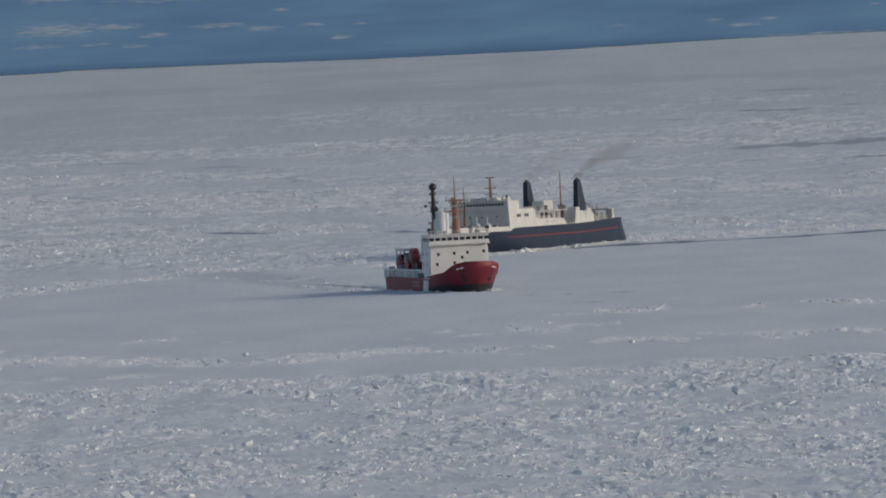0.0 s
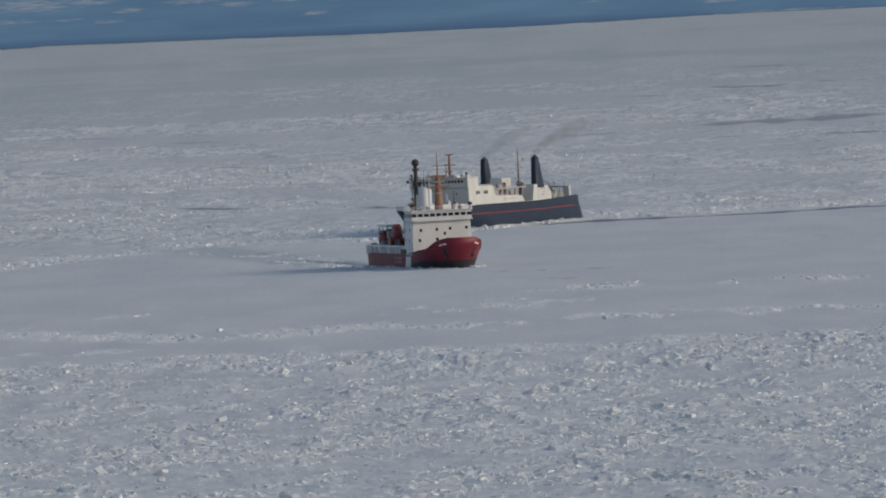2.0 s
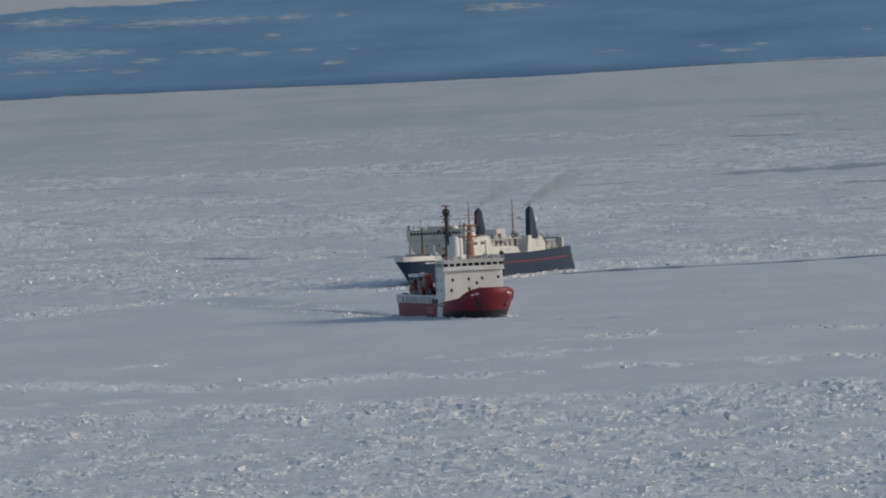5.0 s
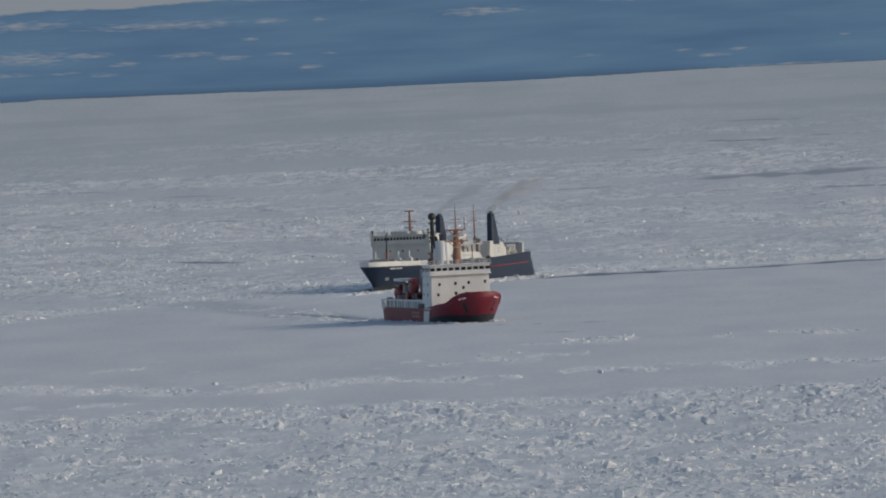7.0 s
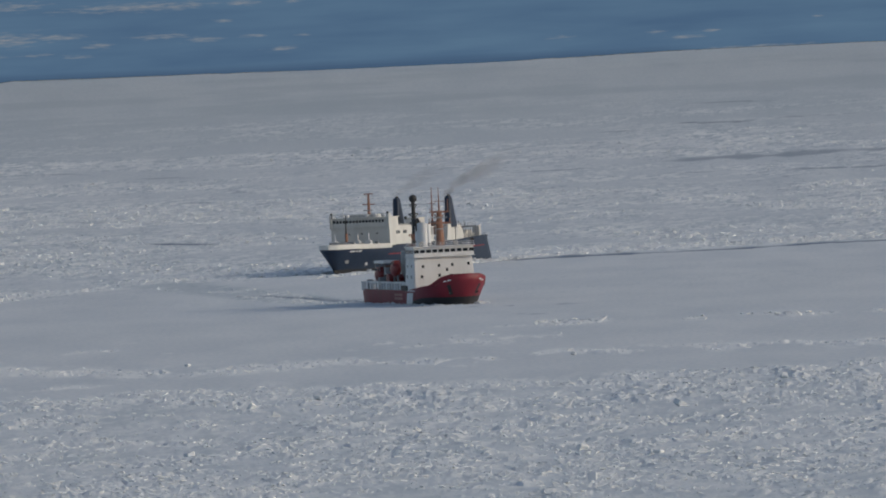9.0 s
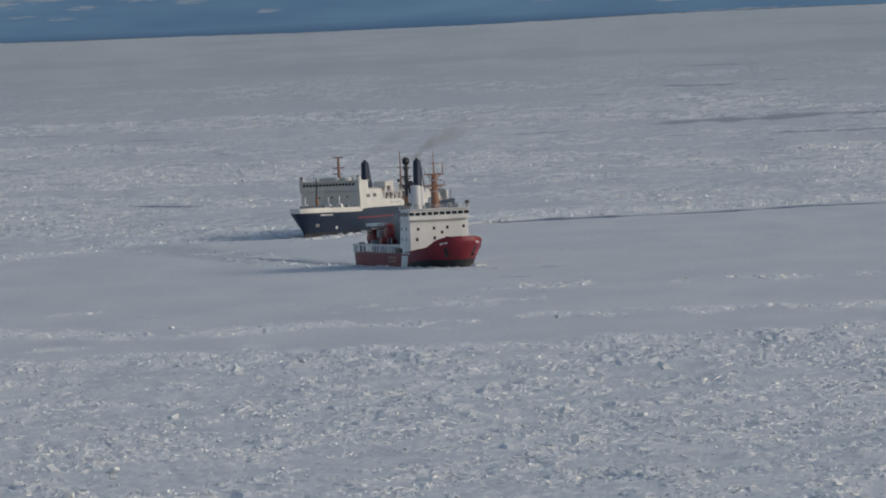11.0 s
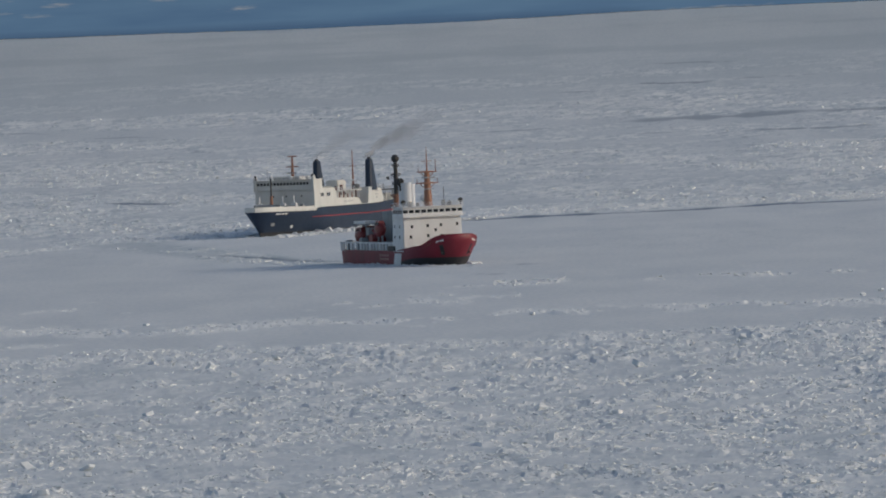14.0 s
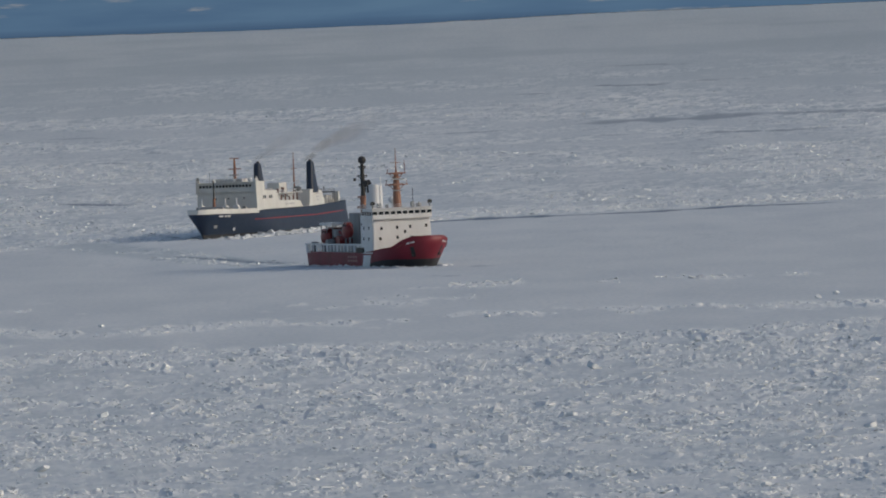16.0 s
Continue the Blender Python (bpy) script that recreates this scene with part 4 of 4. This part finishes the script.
    for x, y, w, h in ((5, 3.5, 0.7, 1.6), (-4, 6.5, 0.5, 1.4), (-12, -2, 1.2, 1.2), (-15, 5.4, 0.5, 1.8), (-31.6, 5.2, 0.6, 1.9)):
        part("ventilator", boxed(x - w, x + w, y - w, y + w, 13.5, 13.6 + h, bevel=0.12), CREAM if h > 2 else RUST, ship)
    # funnels side by side on their casings
    for s in (-1, 1):
        casing = part("funnel_casing", prism([(-30.5, 8.4), (-50.5, 8.4), (-51.0, 10.2), (-47.5, 13.6), (-32.0, 14.3)], s * 10.62 - (4.4 if s > 0 else 0), s * 10.62 + (4.4 if s < 0 else 0)), CREAM, ship, "cream funnel casing")
        for j, w in ((0, 4.5), (1, 3.4), (2, 2.2)):
            part("casing_marking_bar", boxed(-42 - w / 2, -42 + w / 2, s * 10.65 - 0.05, s * 10.65 + 0.05, 12.4 - 1.1 * j, 12.9 - 1.1 * j), PALEGREY, casing)
        bm = bmesh.new()
        rings = []
        for z, x0, x1, w in ((13.0, -43.8, -35.2, 1.55), (18.5, -41.4, -35.5, 1.35), (23.4, -39.2, -35.8, 1.15), (24.0, -38.8, -36.1, 0.85)):
            ring = []
            for a in range(16):
                c, e = math.cos(a * math.pi / 8), math.sin(a * math.pi / 8)
                ring.append(bm.verts.new(((x0 + x1) / 2 + (x1 - x0) / 2 * math.copysign(abs(c) ** 0.6, c), s * 9.5 + w * math.copysign(abs(e) ** 0.6, e), z)))
            rings.append(ring)
        for r0, r1 in zip(rings, rings[1:]):
            for a in range(16):
                bm.faces.new((r0[a], r0[(a + 1) % 16], r1[(a + 1) % 16], r1[a]))
        bm.faces.new(rings[-1])
        bmesh.ops.recalc_face_normals(bm, faces=bm.faces)
        stack = part("funnel", bm, NAVY, casing, "tall navy funnel with raked back")
        for x in (-38.4, -37.5, -36.7):
            part("exhaust_pipe", rods(((x, s * 9.5, 23.4), (x - 0.2, s * 9.5, 24.5), 0.34)), DARK, stack)
    part("after_mast", rods(((-32, 5.0, 13.5), (-32, 5.0, 27.4), 0.42, 0.12)), ORANGE, ship, "thin orange-brown pole mast")
    part("after_mast_yard", rods(((-32, 3.8, 21.6), (-32, 6.2, 21.6), 0.1)), ORANGE, ship)
    # open after deck
    part("after_platform", boxed(-70, -49, -9.6, 9.6, 12.6, 13.0), DARK, ship, "dark after deck awning")
    for k in range(8):
        for s in (-1, 1):
            part("deck_stanchion", rods(((-50 - 2.8 * k, s * 9.3, 8.4), (-50 - 2.8 * k, s * 9.3, 12.6), 0.09)), GREY, ship)
    part("after_railing", railing(-70, 9.4, -49, 9.4, 13.0), GREY, ship)
    part("stern_rail", railing(-81, 9.9, -50, 9.9, 8.9, 1.3), GREY, ship)
    part("stern_block", boxed(-74.5, -72.5, 7.6, 10.0, 8.2, 12.9, bevel=0.15), CREAM, ship)
    part("stern_block", boxed(-74.5, -72.5, -10.0, -7.6, 8.2, 12.9, bevel=0.15), CREAM, ship)
    part("after_deck_house", boxed(-68, -51.5, -5.6, 5.4, 8.2, 12.4, bevel=0.15), GREY, ship)
    for k in range(6):
        for s in (-1, 1):
            x = -53.0 - 2.9 * k
            part("ventilator_trunk", rods(((x, s * 8.0, 8.2), (x - 0.9 + 0.6 * (k % 3), s * 8.2, 11.2 + 0.4 * (k % 2)), 0.85, 0.6, 10)), CREAM if k % 2 else PALEGREY, ship)
    windows(ship, [(-53.5, 10.8), (-57.0, 10.8), (-61.0, 10.8), (-64.0, 10.8)], "y", 5.42, 1.6, 1.3)
    for x, h in ((-52.5, 2.6), (-55.0, 1.6), (-59.5, 2.2), (-62.0, 1.2), (-66.5, 2.0)):
        part("awning_gear", rods(((x, 6.5, 12.9), (x + 0.6, 6.5, 12.9 + h), 0.14), ((x - 0.8, 6.5, 12.9 + h * 0.7), (x + 1.2, 6.5, 12.9 + h * 0.7), 0.1)), GREY, ship)
    for x, y, w, h in ((-55, 7.5, 1.0, 2.4), (-60, 7.9, 1.4, 1.7), (-64.5, 7.2, 0.8, 3.0), (-69, 8.0, 1.2, 2.0), (-78, 5, 1.0, 1.5)):
        part("deck_locker", boxed(x - w, x + w, y - 0.8, y + 0.8, 8.0, 8.4 + h, bevel=0.1), CREAM if w > 1.1 else GREY, ship)
    part("deck_crane", rods(((-58, 5, 13), (-56, 5, 16.0), 0.25), ((-56, 5, 16.0), (-62, 5, 14.6), 0.18), ((-64, 3, 13), (-64, 3, 15.6), 0.2)), RUST, ship, "rust-brown deck derrick")
    # foredeck
    part("foremast", rods(((53, -0.5, 8.0), (53, -0.5, 13.0), 0.6, 0.5, 10)), ORANGE, ship, "buff foremast with dark top")
    part("foremast_top", rods(((53, -0.5, 13.0), (53, -0.5, 19.0), 0.32, 0.2)), DARK, ship)
    for y in (2.2, 6.2, -6.0):
        crane = part("mooring_crane", boxed(47.5, 50.0, y - 1.0, y + 1.0, 8.0, 10.4, bevel=0.2), WHITE, ship)
        part("crane_post", rods(((48.8, y, 10.3), (48.8, y, 12.8), 0.32, 0.24)), WHITE, crane)
    for x, y, h in ((45, -3, 1.8), (44, 4.2, 1.4), (52, 4.5, 1.2), (56, -5, 1.3), (46, 8.2, 1.6), (46, -8.2, 1.6)):
        part("deck_fitting", boxed(x - 0.7, x + 0.7, y - 0.6, y + 0.6, 7.4, 8.4 + h, bevel=0.12), GREY, ship)
    part("windlass", rods(((58, -4, 9.4), (58, 4, 9.4), 0.8), ((61, -3, 9.2), (61, 3, 9.2), 0.6)), GREY, ship)
    return ship


FERRY = ferry()


# ---- smoke from the ferry's funnels ----
def smoke_material():
    m = bpy.data.materials.new("thin_brown_smoke")
    m.use_nodes = True
    n, l = m.node_tree.nodes, m.node_tree.links
    n.remove(n["Principled BSDF"])
    clear, veil, mix = n.new("ShaderNodeBsdfTransparent"), n.new("ShaderNodeBsdfDiffuse"), n.new("ShaderNodeMixShader")
    veil.inputs["Color"].default_value = (0.34, 0.27, 0.21, 1)
    at = n.new("ShaderNodeAttribute")
    at.attribute_name = "view_thickness"
    l.new(at.outputs["Fac"], mix.inputs[0])
    l.new(clear.outputs[0], mix.inputs[1])
    l.new(veil.outputs[0], mix.inputs[2])
    l.new(mix.outputs[0], n["Material Output"].inputs["Surface"])
    return m


SMOKE = smoke_material()


def smoke_plume(strength, length, seed):
    rng = random.Random(seed)
    plume = tagged(empty("smoke_plume"), "thin brown exhaust smoke drifting from the funnel", "smoke")
    for k in range(5):
        q = k / 4
        r = 1.15 + 2.7 * q
        c = Vector((length * q ** 1.1, rng.uniform(-1, 1), 0.4 + length * 0.52 * q ** 0.8 + rng.uniform(-0.3, 0.3) * r))
        bm = bmesh.new()
        bmesh.ops.create_uvsphere(bm, u_segments=28, v_segments=18, radius=1)
        turn = Matrix.LocRotScale(c, Euler((0, radians(-30), 0)), (2.3 * r, 0.8 * r, r))
        # opacity by depth along y, so edges fade as the camera sees them
        depth = [abs(v.co.y) ** 1.5 for v in bm.verts]
        for v in bm.verts:
            v.co = turn @ (v.co * (1 + 0.3 * noise.noise(v.co * 1.3 + c)))
        puff = part("puff", bm, SMOKE, plume, smooth=True)
        puff.visible_shadow = False
        a = puff.data.attributes.new("view_thickness", "FLOAT", "POINT")
        a.data.foreach_set("value", np.array(depth, np.float32) * strength * (1.15 - 0.95 * q))
    return plume


SMOKE_PORT = smoke_plume(0.17, 18, 5)
SMOKE_STARBOARD = smoke_plume(0.05, 15, 6)


# ---- brash ice pushed along by the ships ----
def brash(half_beam, stern, stem, size, bow_share):
    def pick(rng, count):
        u = rng.rand(count) ** bow_share
        side = np.where(rng.rand(count) < 0.5, -1, 1)
        x = stern + (stem - stern) * u
        y = side * half_beam * np.sqrt(np.clip(1 - np.clip((u - 0.68) / 0.32, 0, 1) ** 2.2, 0, 1))
        away = np.abs(rng.normal(0, 1.0, count)) + 0.1
        s = size * np.exp(rng.normal(0, 0.5, count))
        return np.stack([x + away * np.clip(u - 0.7, 0, 1) * 3, y + side * away, 0.12 * s], -1), np.stack([s * 1.2, s, s * 0.5], -1)
    return pick


ICEBREAKER_BRASH = tagged(new("brash_ice", chunk_mesh(900, 12, brash(9.3, -41, 40, 0.20, 0.7))),
                          "small brash ice churned up along the hull", "brash ice", kind="stuff")
FERRY_BRASH = tagged(new("brash_ice", chunk_mesh(900, 13, brash(10.3, -82, 72, 0.30, 0.8))),
                     "small brash ice churned up along the hull", "brash ice", kind="stuff")


# ---- what moves ----
ICEBREAKER_ROUTE = [
    (0, -9.31, 3052.0, -75.50),
    (1, -7.96, 3047.8, -75.50),
    (2, -6.63, 3043.6, -75.50),
    (3, -5.32, 3039.4, -75.50),
    (4, -4.01, 3035.2, -75.40),
    (5, -2.69, 3031.0, -75.20),
    (6, -1.37, 3026.8, -75.00),
    (7, -0.03, 3022.6, -74.80),
    (8, 1.34, 3018.4, -74.27),
    (9, 2.74, 3014.2, -73.76),
    (10, 4.19, 3010.0, -73.28),
    (11, 5.69, 3005.8, -72.80),
    (12, 7.25, 3001.6, -72.15),
    (13, 8.88, 2997.4, -71.50),
    (14, 10.60, 2993.2, -70.93),
    (15, 12.41, 2989.0, -70.37),
    (16, 14.32, 2984.8, -69.80),
]
FERRY_ROUTE = [
    (0, 15.44, 3582.0, -110.00),
    (1, 12.70, 3577.6, -109.69),
    (2, 10.01, 3573.2, -109.37),
    (3, 7.36, 3568.8, -109.06),
    (4, 4.74, 3564.4, -108.69),
    (5, 2.13, 3560.0, -108.26),
    (6, -0.46, 3555.6, -107.83),
    (7, -3.05, 3551.2, -107.40),
    (8, -5.64, 3546.8, -107.13),
    (9, -8.22, 3542.4, -106.84),
    (10, -10.79, 3538.0, -106.52),
    (11, -13.36, 3533.6, -106.20),
    (12, -15.89, 3529.2, -105.95),
    (13, -18.40, 3524.8, -105.70),
    (14, -20.86, 3520.4, -105.43),
    (15, -23.26, 3516.0, -105.17),
    (16, -25.57, 3511.6, -104.90),
]


def motions():
    walk(ICEBREAKER, [(t, pose(x, y, 0, 0, 0, a)) for t, x, y, a in ICEBREAKER_ROUTE])
    walk(FERRY, [(t, pose(x, y, 0, 0, -0.5, a)) for t, x, y, a in FERRY_ROUTE])
    walk(ICEBREAKER_BRASH, [(t, pose(x, y, 0, 0, 0, a)) for t, x, y, a in ICEBREAKER_ROUTE])
    walk(FERRY_BRASH, [(t, pose(x, y, 0, 0, 0, a)) for t, x, y, a in FERRY_ROUTE])
    for plume, side in ((SMOKE_PORT, 9.5), (SMOKE_STARBOARD, -9.5)):
        walk(plume, [(t, pose(*(pose(x, y, 0, 0, 0, a) @ Vector((-39, side, 24.6))))) for t, x, y, a in FERRY_ROUTE])


motions()
